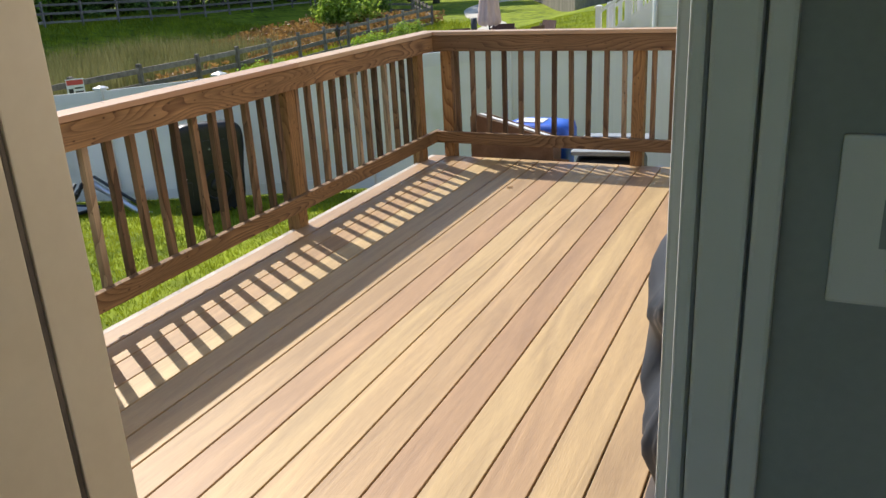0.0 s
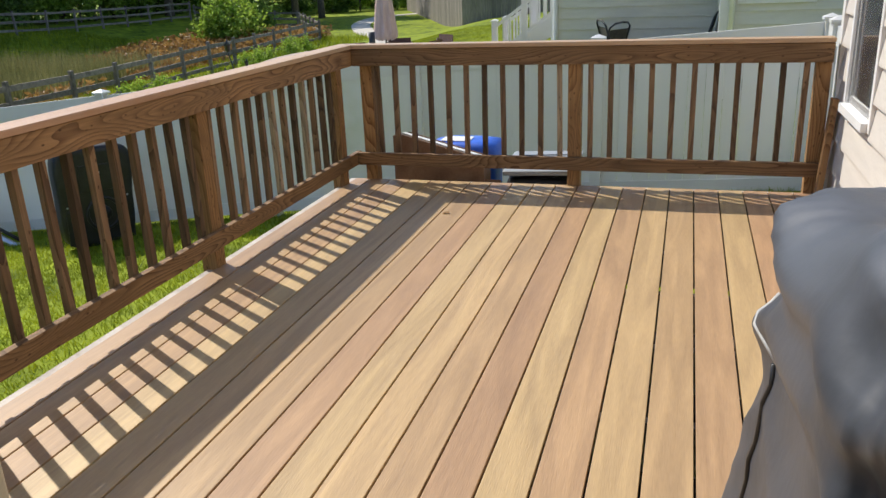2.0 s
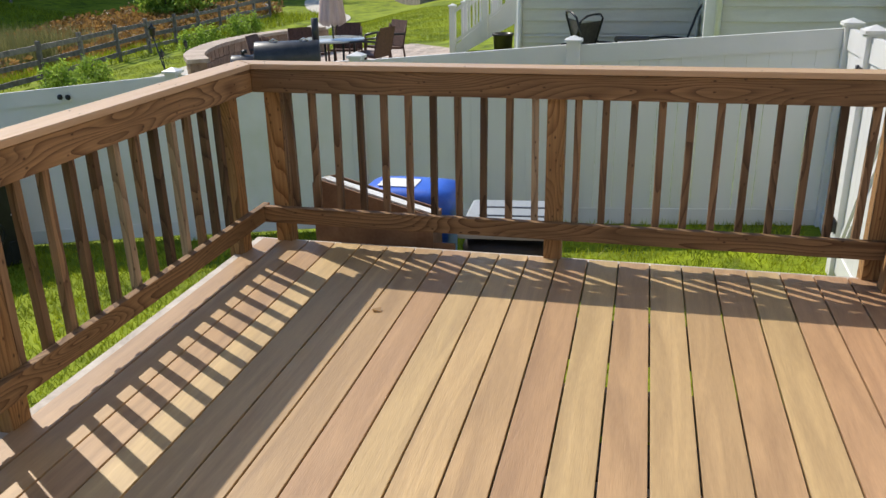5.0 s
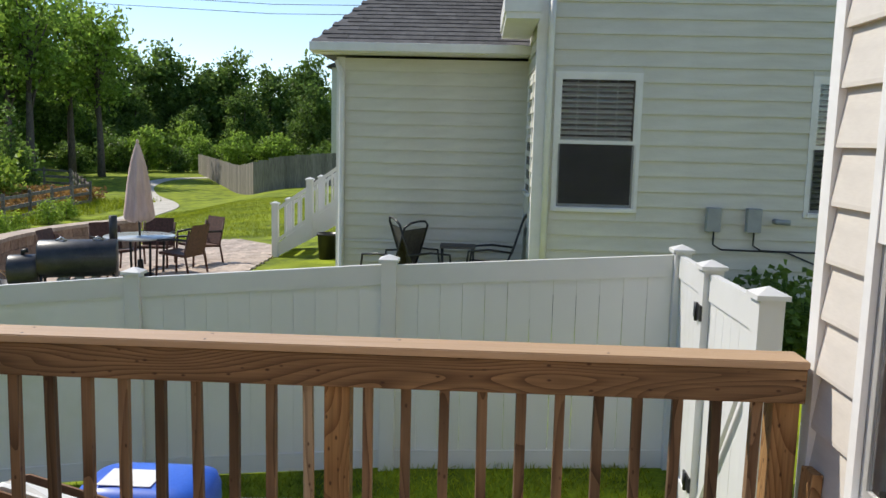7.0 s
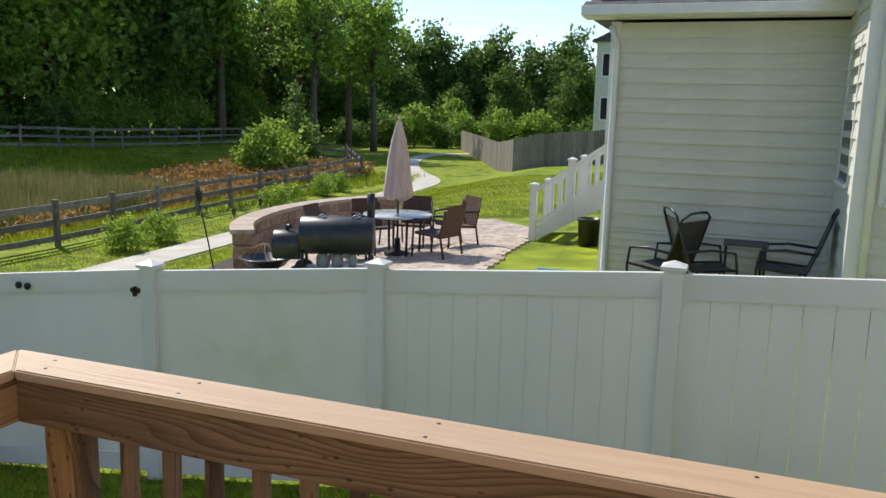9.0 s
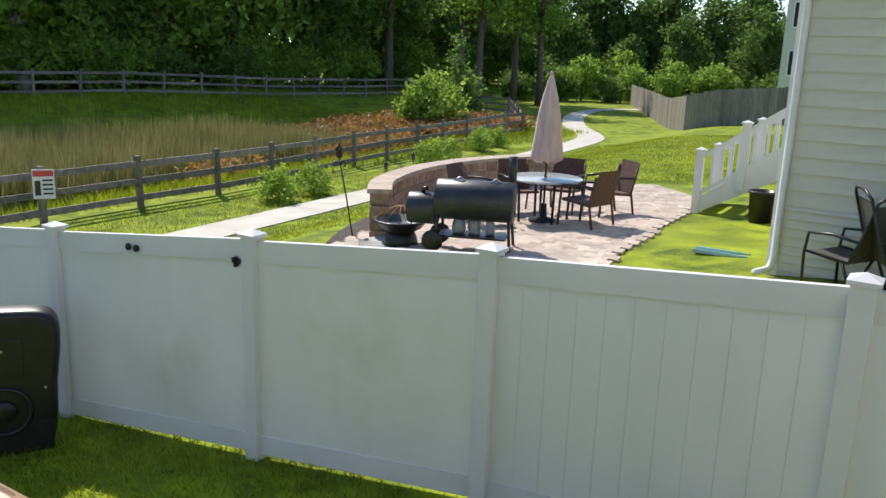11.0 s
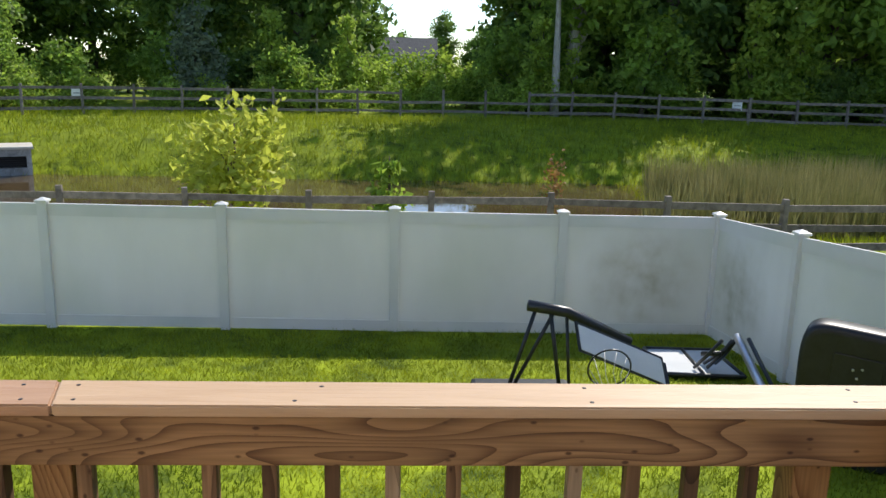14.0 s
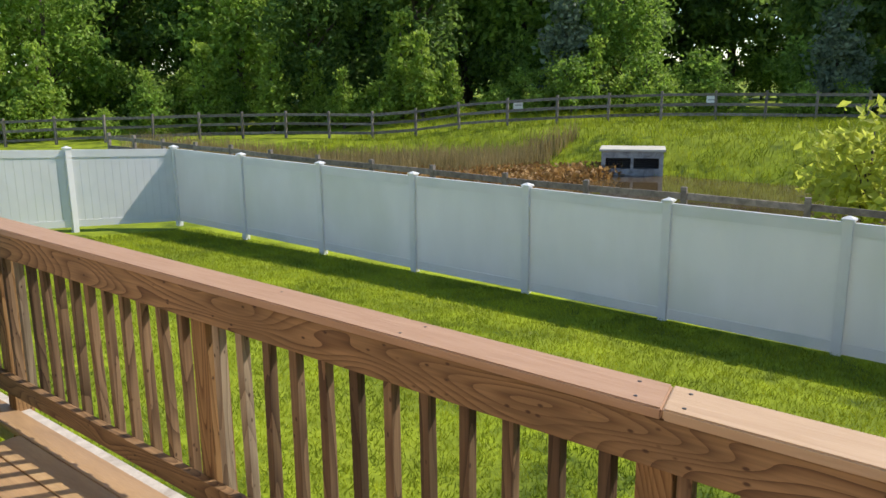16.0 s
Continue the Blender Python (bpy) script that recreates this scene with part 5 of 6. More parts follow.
# ---- things in the own yard ----
def tank_mesh(w_top, w_bot, d, h, r):
    """A moulded tank: rounded outline, waisted at the middle, with soft front and back rims."""
    ring = []
    for k in range(72):
        a = 2 * math.pi * k / 72
        c, q = math.cos(a), math.sin(a)
        u, v = math.copysign(abs(c) ** r, c), math.copysign(abs(q) ** r, q)
        w = w_bot + (w_top - w_bot) * (v + 1) / 2
        w *= 1 - 0.07 * math.exp(-((v + 0.15) / 0.16) ** 2) * (1 if c > 0 else 0.4)
        ring.append((u * w / 2, h / 2 + v * h / 2))
    verts, faces = [], []
    layers = ((-0.5, 0.86), (-0.5, 0.93), (-0.44, 0.98), (-0.3, 1.0), (0.3, 1.0), (0.44, 0.98), (0.5, 0.93), (0.5, 0.86))
    for y, k in layers:
        verts += [(x * k, y * d, h / 2 + (z - h / 2) * k) for x, z in ring]
    for i in range(len(layers) - 1):
        for k in range(72):
            q = (k + 1) % 72
            faces.append((i * 72 + k, i * 72 + q, (i + 1) * 72 + q, (i + 1) * 72 + k))
    faces.append(tuple(reversed(range(72))))
    faces.append(tuple(7 * 72 + k for k in range(72)))
    return verts, faces


hb = thing("hoop_base_upright", (-4.74, 2.69, gz(-4.74, 2.69)), "black plastic basketball hoop base standing on end", "hoop base", turn=57)
hb.rotation_euler = (0, radians(3), radians(57))
poly("tank", *tank_mesh(0.98, 0.88, 0.28, 1.28, 0.34), M_BLACK, hb, "black moulded plastic tank", True)
ring_pts = [(0.05 + 0.2 * math.cos(2 * math.pi * k / 24), -0.142, 0.42 + 0.2 * math.sin(2 * math.pi * k / 24)) for k in range(25)]
tube("wheel_arch", ring_pts, 0.022, M_BLACK, hb, "", 6, caps=False)
hub = lathe("hub", [(0.02, -0.02), (0.09, -0.02), (0.10, 0), (0.09, 0.02), (0.02, 0.02)], M_BLACK, hb)
hub.rotation_euler, hub.location = (radians(90), 0, 0), (0.05, -0.15, 0.42)
for x0, x1, z0, z1 in ((-0.40, -0.30, 0.06, 0.5), (0.30, 0.42, 0.06, 0.32), (-0.2, 0.2, 0.72, 1.05)):
    link("moulding", box_mesh("moulding", [(x0, -0.152, z0, x1, -0.13, z1)], 0.009), M_BLACK, hb)
for x, z in ((-0.03, 0.93), (0.04, 0.95), (0.01, 0.86), (0.36, 0.62), (-0.38, 0.55)):
    q = lathe("bolt", [(0.012, 0), (0.012, 0.006), (0.006, 0.008)], M_STEEL, hb, n=8)
    q.rotation_euler, q.location = (radians(90), 0, 0), (x, -0.152, z)


def fallen_hoop():
    g0 = gz(-6.4, 0.2)
    h = thing("fallen_basketball_hoop", (-6.4, 0, g0), "black portable basketball hoop lying on the lawn", "basketball hoop")
    top = -0.80 - g0
    link("base", box_mesh("base", [(-0.35, -0.48, 0.0, 0.25, 0.62, 0.13)], 0.05), M_BLACK, h, "black plastic base")
    tube("strut", [(0.05, -0.12, 0.1), (0.0, 0.17, top)], 0.022, M_BLACKMETAL, h)
    tube("strut", [(-0.12, -0.03, 0.1), (0.0, 0.36, top - 0.05)], 0.022, M_BLACKMETAL, h)
    tube("strut", [(0.1, 0.46, 0.1), (0.0, 0.32, top)], 0.022, M_BLACKMETAL, h)
    tube("strut", [(0.1, 0.56, 0.08), (0.0, 0.5, top - 0.06)], 0.018, M_BLACKMETAL, h)
    tube("pole", [(0, 0.08, top + 0.03), (0, 0.5, top - 0.04), (0.0, 1.2, top - 0.38)], 0.062, M_BLACKMETAL, h, "black steel pole")
    o, u, v = Vector((0.1, 0.6, top - 0.15)), Vector((0.05, 0.9, -0.36)), Vector((0.16, 0.02, -0.22))
    nrm = u.cross(v).normalized() * 0.02

    def plate(nm, a0, a1, b0, b1, mat, lift, lab=""):
        c = [o + u * a + v * b for a, b in ((a0, b0), (a1, b0), (a1, b1), (a0, b1))]
        vs = [p + nrm * lift for p in c] + [p + nrm * (lift - 1) for p in c]
        poly(nm, vs, [(0, 1, 2, 3), (7, 6, 5, 4), (0, 4, 5, 1), (1, 5, 6, 2), (2, 6, 7, 3), (3, 7, 4, 0)], mat, h, lab)

    plate("backboard", 0, 1, 0, 1, M_BACKBOARD, 0, "white acrylic backboard")
    for a0, a1, b0, b1 in ((-0.03, 1.03, -0.12, 0.08), (-0.03, 1.03, 0.92, 1.08), (-0.03, 0.04, 0.08, 0.92), (0.96, 1.06, 0.08, 0.92), (0.30, 0.34, 0.08, 0.92), (0.64, 0.68, 0.08, 0.92)):
        plate("backboard_frame", a0, a1, b0, b1, M_BLACKMETAL, 0.6)
    c = Vector((0.3, 0.92, 0.5))
    tube("rim", [c + Vector((0.06 * math.sin(2 * math.pi * k / 24), 0.225 * math.cos(2 * math.pi * k / 24), 0.225 * math.sin(2 * math.pi * k / 24))) for k in range(25)], 0.01, M_BLACKMETAL, h, n=6, caps=False)
    for k in range(10):
        a = 2 * math.pi * k / 10
        tube("net_cord", [c + Vector((0, 0.22 * math.cos(a), 0.22 * math.sin(a))), c + Vector((0.2, 0.13 * math.cos(a + 0.4), 0.13 * math.sin(a + 0.4) - 0.1)), c + Vector((0.3, 0.1 * math.cos(a), 0.1 * math.sin(a) - 0.25))], 0.004, M_PIPING, h, n=4)


fallen_hoop()


def second_hoop():
    g0 = gz(-7.6, 2.4)
    h = thing("flat_basketball_hoop", (0, 0, g0), "white basketball backboard and steel pole lying on grass", "basketball hoop")
    v = [(-8.25, 1.95, 0.06), (-8.2, 2.85, 0.06), (-7.15, 2.85, 0.1), (-7.25, 1.8, 0.1)]
    lo = [(x, y, z - 0.03) for x, y, z in v]
    poly("backboard", v + lo, [(0, 3, 2, 1), (4, 5, 6, 7), (0, 1, 5, 4), (1, 2, 6, 5), (2, 3, 7, 6), (3, 0, 4, 7)], M_BACKBOARD, h, "white acrylic backboard")
    for a, b in zip(v, v[1:] + v[:1]):
        tube("backboard_frame", [a, b], 0.028, M_BLACKMETAL, h, n=6)
    tube("backboard_frame", [Vector(v[0]).lerp(Vector(v[1]), 0.55), Vector(v[3]).lerp(Vector(v[2]), 0.55)], 0.025, M_BLACKMETAL, h, n=6)
    for k in (0, 1):
        tube("lift_arm", [(-7.4, 2.32 + 0.16 * k, 0.12), (-7.25, 2.42 + 0.16 * k, 0.35), (-7.2, 2.55 + 0.12 * k, 0.55)], 0.022, M_BLACKMETAL, h)
        tube("lift_arm", [(-7.55, 2.5 + 0.14 * k, 0.12), (-7.35, 2.56 + 0.1 * k, 0.3), (-7.15, 2.7, 0.58)], 0.02, M_BLACKMETAL, h)
    tube("spring", [(-7.4, 2.4, 0.3), (-7.2, 2.55, 0.38)], 0.03, M_BLACKMETAL, h)
    tube("pole", [(-7.2, 2.72, 0.6), (-6.2, 2.75, 0.12), (-5.5, 2.78, 0.07)], 0.05, M_STEEL, h, "bright steel pole")
    tube("pole_rail", [(-7.1, 2.82, 0.6), (-6.15, 2.85, 0.15)], 0.025, M_BLACKMETAL, h)


second_hoop()


def tipped_box():
    """A tall carton, its top torn open on a slant, standing on the grass against the deck edge."""
    g = gz(0.7, 0.35)
    b = thing("cardboard_box", (0, 0, g), "tall brown cardboard box with torn slanting top and white lining", "box")
    x0, x1, y0, y1 = 0.33, 1.02, 0.085, 0.30
    zl, zr = 0.29 - g, 0.13 - g
    t = 0.012

    def wall(nm, pts, off, mat, lab=""):
        v = [Vector(p) for p in pts] + [Vector(p) + Vector(off) for p in pts]
        k = len(pts)
        poly(nm, v, [tuple(range(k)), tuple(reversed(range(k, 2 * k)))] + [(q, q + k, (q + 1) % k + k, (q + 1) % k) for q in range(k)], mat, b, lab)

    top = [(x0, zl), (x0 + 0.06, zl + 0.012), (x0 + 0.3, zl - 0.055), (x0 + 0.5, zl - 0.11), (x1, zr)]
    front_edge = [(x, y0, z) for x, z in top] + [(x1, y0, 0), (x0, y0, 0)]
    back_edge = [(x, y1, z - 0.02) for x, z in top] + [(x1, y1, 0), (x0, y1, 0)]
    wall("carton_panel", front_edge, (0, t, 0), M_CARDBOARD, "brown corrugated panel")
    wall("carton_panel", back_edge, (0, -t, 0), M_CARDBOARD, "brown corrugated panel")
    wall("carton_panel", [(x0, y0 + t, 0), (x0, y1 - t, 0), (x0, y1 - t, zl - 0.02), (x0, y0 + t, zl)], (t, 0, 0), M_CARDBOARD)
    wall("carton_panel", [(x1 - t, y0 + t, 0), (x1 - t, y1 - t, 0), (x1 - t, y1 - t, zr - 0.02), (x1 - t, y0 + t, zr)], (t, 0, 0), M_CARDBOARD)
    wall("lining", [(x, y0 + 0.02, z + 0.012) for x, z in top] + [(x, y0 + 0.12, z - 0.004) for x, z in reversed(top)], (0, 0, -0.012), M_PAPER, "white paper lining")
    wall("flap", [(x1 + 0.004, y0, -0.02 - g), (x1 + 0.12, y0 + 0.02, -0.03 - g), (x1 + 0.12, y0 + 0.02, -0.6 - g), (x1 + 0.004, y0, -0.6 - g)], (0, t, 0), M_CARDBOARD, "brown carton flap hanging open")


tipped_box()


def oval_tub(w, d, h, mat_ring=40):
    verts, faces = [], []
    prof = ((0.80, 0.0), (0.84, 0.04), (0.93, 0.80), (0.96, 0.86), (1.0, 0.87), (1.0, 0.95), (0.94, 0.985), (0.6, 1.0))
    for k, z in prof:
        for j in range(mat_ring):
            a = 2 * math.pi * j / mat_ring
            c, q = math.cos(a), math.sin(a)
            verts.append((math.copysign(abs(c) ** 0.45, c) * w / 2 * k, math.copysign(abs(q) ** 0.45, q) * d / 2 * k, z * h))
    for i in range(len(prof) - 1):
        for j in range(mat_ring):
            q = (j + 1) % mat_ring
            faces.append((i * mat_ring + j, i * mat_ring + q, (i + 1) * mat_ring + q, (i + 1) * mat_ring + j))
    faces.append(tuple(reversed(range(mat_ring))))
    faces.append(tuple((len(prof) - 1) * mat_ring + j for j in range(mat_ring)))
    return verts, faces


g_ = gz(0.75, 0.52)
blue = thing("blue_tub", (0.78, 0.53, g_), "bright blue plastic tub with rounded lid beside the box", "tub")
poly("tub_body", *oval_tub(0.56, 0.40, 0.19 - g_), M_BLUE, blue, "blue moulded tub", True)
link("lid_label", box_mesh("lid_label", [(-0.18, -0.12, 0.192 - g_, 0.05, 0.05, 0.196 - g_)], 0.001), M_PAPER, blue, "white paper sheet on the lid")
g_ = gz(1.42, 0.4)
gb = thing("storage_bin", (1.42, 0.34, g_), "black storage bin under a sloping pale grey ribbed lid", "bin")
poly("bin_body", *oval_tub(0.52, 0.46, -0.01 - g_), M_BLACK, gb, "black plastic bin", True)
lid = link("lid", box_mesh("lid", [(-0.27, -0.24, -0.02, 0.27, 0.24, 0.02)], 0.018), M_GREYPLASTIC, gb, "pale grey plastic lid")
lid.location, lid.rotation_euler = (0.0, 0.0, 0.055 - g_), (radians(6), radians(-2), 0)
# Black strips laid on the lid paint the shade of its grooves
for k in range(3):
    r_ = link("lid_groove", box_mesh("lid_groove", [(-0.19, -0.008, 0.02, 0.22, 0.008, 0.023)]), M_BLACK, lid)
    r_.location = (0, -0.12 + 0.12 * k, 0)


knobs = thing("fence_bolts", (-3.95, 3.53, 0.06), "two small black bolts on the white fence rail", "bolt")
for q in (-0.05, 0.05):
    kb = lathe("bolt", [(0.03, 0), (0.03, 0.02), (0.015, 0.03)], M_BLACK, knobs, n=10)
    kb.rotation_euler, kb.location = (radians(90), 0, 0), (q, 0.0, 0)
latch = thing("fence_latch", (-2.80, 3.61, 0.12), "small black latch on the white fence", "latch")
link("plate", box_mesh("plate", [(-0.05, -0.02, -0.02, 0.04, 0.01, 0.02), (-0.02, -0.03, -0.05, 0.0, 0.01, 0.03)], 0.004), M_BLACK, latch)


# ---- rail fences round the pond ----
def rail_fence(name, pts, label, gaps=(), rails=3, hh=1.15):
    f = thing(name, (0, 0, 0), label, "fence", "pond rail fences", "structure")
    pts = [Vector(p) for p in pts]
    posts = []
    for a, b in zip(pts, pts[1:]):
        k = max(1, round((b - a).length / 2.45))
        posts += [a.lerp(b, i / k) for i in range(k)]
    posts.append(pts[-1])
    pm = box_mesh("post", [(-0.06, -0.06, -0.2, 0.06, 0.06, hh + 0.06)], 0.01)
    rng = random.Random(len(posts))
    for i, p in enumerate(posts):
        ob = link("post", pm, M_FENCEWOOD, f)
        ob.location = (p.x, p.y, gz(p.x, p.y))
        ob.rotation_euler = (radians(rng.uniform(-2, 2)), radians(rng.uniform(-2, 2)), rng.uniform(0, 0.3))
    for i, (a, b) in enumerate(zip(posts, posts[1:])):
        za, zb = gz(a.x, a.y), gz(b.x, b.y)
        for r in range(rails):
            if i in gaps and r == rails - 1:
                continue
            z = hh - 0.13 - (rails - 1 - r) * 0.35 * hh
            v, fc = sheared(a, b, za + z - 0.07 + rng.uniform(-0.02, 0.02), za + z + 0.07, zb + z - 0.07, zb + z + 0.07 + rng.uniform(-0.02, 0.02), 0.022)
            poly("rail", v, fc, M_FENCEWOOD, f)
    return f


NEAR_F = [(-15.6, -34), (-14.6, -22), (-14.2, -8), (-14.2, 6.5), (-14.5, 14), (-15.7, 25), (-17.3, 37), (-25, 50), (-36, 54)]
FAR_F = [(-12, -48), (-24, -40), (-33, -29), (-38.6, -17), (-43.3, -4), (-42.5, 10), (-41.3, 17), (-39.2, 24), (-37.0, 36), (-36.2, 53.6)]
rail_fence("fence_pond_near", NEAR_F, "weathered brown three-rail timber fence by the path")
rail_fence("fence_pond_far", FAR_F, "weathered timber rail fence on the bank under trees", gaps=(24, 25, 26), hh=1.4)


def sign_board(name, x, y, z, w, h, turn, label, red):
    s = thing(name, (x, y, z), label, "sign", turn=turn)
    link("panel", box_mesh("panel", [(-w / 2, -0.012, 0, w / 2, 0, h)], 0.003), M_PAPER, s)
    if red:
        link("header_bar", box_mesh("header_bar", [(-w * 0.46, -0.016, h * 0.76, w * 0.46, -0.0125, h * 0.96)]), M_RED, s, "red heading bar")
        for k in range(4):
            link("text_bar", box_mesh("text_bar", [(-w * 0.05, -0.016, h * (0.60 - 0.15 * k), w * 0.42, -0.0125, h * (0.66 - 0.15 * k))]), M_BLACK, s)
        link("symbol", box_mesh("symbol", [(-w * 0.4, -0.016, h * 0.12, -w * 0.14, -0.0125, h * 0.62)]), M_BLACK, s)
    else:
        link("text_bar", box_mesh("text_bar", [(-w * 0.35, -0.016, h * 0.5, w * 0.35, -0.0125, h * 0.62)]), M_GREYPLASTIC, s)
    return s


sign_board("warning_sign", -14.12, 8.95, gz(-14.3, 8.95) + 0.55, 0.42, 0.62, 55, "white warning sign with red heading on fence", True)
sign_board("notice_sign", -41.45, 16.4, gz(-41.5, 16.4) + 0.75, 0.5, 0.45, 65, "small white notice on the far fence", False)
sign_board("notice_sign", -38.5, -17.2, gz(-38.5, -17.2) + 0.75, 0.5, 0.45, 115, "small white notice on the far fence", False)
sign_board("notice_sign", -34.7, -26.3, gz(-34.7, -26.3) + 0.75, 0.5, 0.45, 125, "small white notice on the far fence", False)


def outlet():
    o = thing("concrete_outlet", (-29.2, -16.75, -3.2), "weathered concrete pond outlet box with dark grates", "outlet box", turn=116)
    o.scale = (0.87, 0.87, 0.9)
    link("box_body", box_mesh("box_body", [(-1.45, 0, 0, 1.45, 1.8, 0.75), (-1.45, 0, 1.25, 1.45, 1.8, 1.55), (-1.45, 0, 0.751, -1.25, 1.8, 1.249), (1.25, 0, 0.751, 1.45, 1.8, 1.249), (-0.07, 0, 0.751, 0.07, 0.3, 1.249), (-1.25, 1.5, 0.751, 1.25, 1.8, 1.249)], 0.0), M_OLDCONC, o)
    link("lid", box_mesh("lid", [(-1.55, -0.1, 1.551, 1.55, 1.9, 1.66)], 0.02), M_CONCRETE, o, "pale concrete lid slab")
    for k in range(5):
        link("grate_bar", box_mesh("grate_bar", [(-1.25, 0.08, 0.8 + k * 0.09, 1.25, 0.1, 0.815 + k * 0.09)]), M_BLACKMETAL, o)
    # Solid near-black block paints the shade inside the hollow
    link("void", box_mesh("void", [(-1.249, 0.31, 0.752, 1.249, 1.49, 1.248)]), M_DARK, o)


outlet()


# ---- grey board fence and far houses ----
def board_fence():
    f = thing("fence_boards", (0, 0, 0), "silvered grey timber board fence on the hill", "fence", kind="structure")
    rng = random.Random(8)
    for a, b in ((Vector((-24, 72)), Vector((-10.4, 42))), (Vector((-10.4, 42)), Vector((-2.0, 41.3)))):
        n = int((b - a).length / 0.30)
        d = (b - a).normalized()
        for k in range(n):
            p, q = a.lerp(b, k / n), a.lerp(b, (k + 1) / n)
            z = gz(p.x, p.y)
            top = 1.82 + rng.uniform(-0.03, 0.03)
            v, fc = sheared(p, q - d * 0.012, z - 0.1, z + top, z - 0.1, z + top, 0.012)
            poly("fence_board", v, fc, M_GREYWOOD, f)


board_fence()


def simple_house(name, x0, y0, x1, y1, z0, z1, ridge, label, wins, mat):
    h = thing(name, (0, 0, 0), label, "house")
    box("wall", (x0, y0, z0, x1, y1, z1), mat, h)
    xm = (x0 + x1) / 2
    e = 0.4
    poly("roof", [(x0 - e, y0 - e, z1), (x1 + e, y0 - e, z1), (x1 + e, y1 + e, z1), (x0 - e, y1 + e, z1), (xm, y0 - e, z1 + ridge), (xm, y1 + e, z1 + ridge)], [(0, 1, 4), (1, 2, 5, 4), (2, 3, 5), (3, 0, 4, 5), (0, 3, 2, 1)], M_ROOF, h)
    for face, a, z, w, hh in wins:
        if face == "s":
            o, g = (a, y0 - 0.06, z, a + w, y0 - 0.001, z + hh), (a + 0.12, y0 - 0.08, z + 0.12, a + w - 0.12, y0 - 0.061, z + hh - 0.12)
        else:
            o, g = (x1 + 0.001, a, z, x1 + 0.06, a + w, z + hh), (x1 + 0.061, a + 0.12, z + 0.12, x1 + 0.08, a + w - 0.12, z + hh - 0.12)
        wf = box("window", o, M_TRIM, h)
        # Near-black panel puts the unlit room into the pane's colour
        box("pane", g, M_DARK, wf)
    return h


simple_house("far_siding_house", -9.3, 60, 2, 70, -1.5, 7.0, 3, "pale siding house beyond the board fence", [("s", -8.9, 1.2, 1.5, 1.8), ("s", -8.9, 4.4, 1.5, 1.8), ("s", -6, 1.2, 1.5, 1.8)], M_SIDING_N)
simple_house("distant_grey_house", -126, -4.5, -118, 2.5, -2, 3.0, 2.6, "distant grey house seen between the trees", [("e", -3.6, 0.6, 1.1, 1.5), ("e", -0.8, 0.6, 1.1, 1.5)], M_FARHOUSE)
simple_house("distant_grey_house", -132, -13, -124, -5.5, -2, 2.6, 2.4, "distant grey house seen between the trees", [("e", -12, 0.4, 1.1, 1.5), ("e", -8.5, 0.4, 1.1, 1.5)], M_FARHOUSE)


# ---- trees ----
def make_tree(name, h, r, leaf_mat, seed, clumps, per, size, bark, crown_from=0.2, shape="round", label="", category="tree", limbs=7, pale=False):
    rng = np.random.default_rng(seed)
    t = thing(name, (0, 0, 0), label, category)
    bend = rng.normal(size=2) * 0.02 * h
    trunk = [Vector((bend[0] * s * s, bend[1] * s * s, h * s * 0.88 - (0.3 if s == 0 else 0))) for s in (0, 0.2, 0.45, 0.7, 1.0)]
    r0 = 0.018 * h + 0.02
    verts, faces = tube_data(trunk, [r0 * 1.3, r0, r0 * 0.75, r0 * 0.45, r0 * 0.12], 7)
    cs = []
    while len(cs) < clumps:
        p = rng.uniform(-1, 1, 3)
        if shape == "cone":
            s = (p[2] + 1) / 2
            if math.hypot(p[0], p[1]) > (1 - s) * 0.95 + 0.05:
                continue
        else:
            if np.linalg.norm(p) > 1 or (np.linalg.norm(p) < 0.45 and rng.random() < 0.6):
                continue
        k = 0.75 + 0.5 * noise.noise(Vector((p[0] * 1.7 + seed, p[1] * 1.7, p[2] * 1.7)))
        z = h * (crown_from + (1 - crown_from) * (p[2] + 1) / 2)
        cs.append((p[0] * r * k + bend[0], p[1] * r * k + bend[1], z))
    cs = np.array(cs)
    for c in cs[rng.permutation(len(cs))[:limbs]]:
        b = Vector((bend[0] * 0.2, bend[1] * 0.2, max(h * 0.12, c[2] * 0.62)))
        e = Vector(c)
        v2, f2 = tube_data([b, b.lerp(e, 0.5) + Vector((0, 0, 0.02 * h)), e], [r0 * 0.4, r0 * 0.25, r0 * 0.06], 5, len(verts))
        verts += v2
        faces += f2
    poly("trunk", verts, faces, bark, t, "", True)
    spread = r * 0.16
    pts = (cs[:, None, :] + rng.normal(size=(len(cs), per, 3)) * np.array([spread, spread, spread * 0.75])).reshape(-1, 3)
    pts[:, 2] = np.maximum(pts[:, 2], 0.05)
    cards("crown", pts, size, rng, leaf_mat, t)
    return t


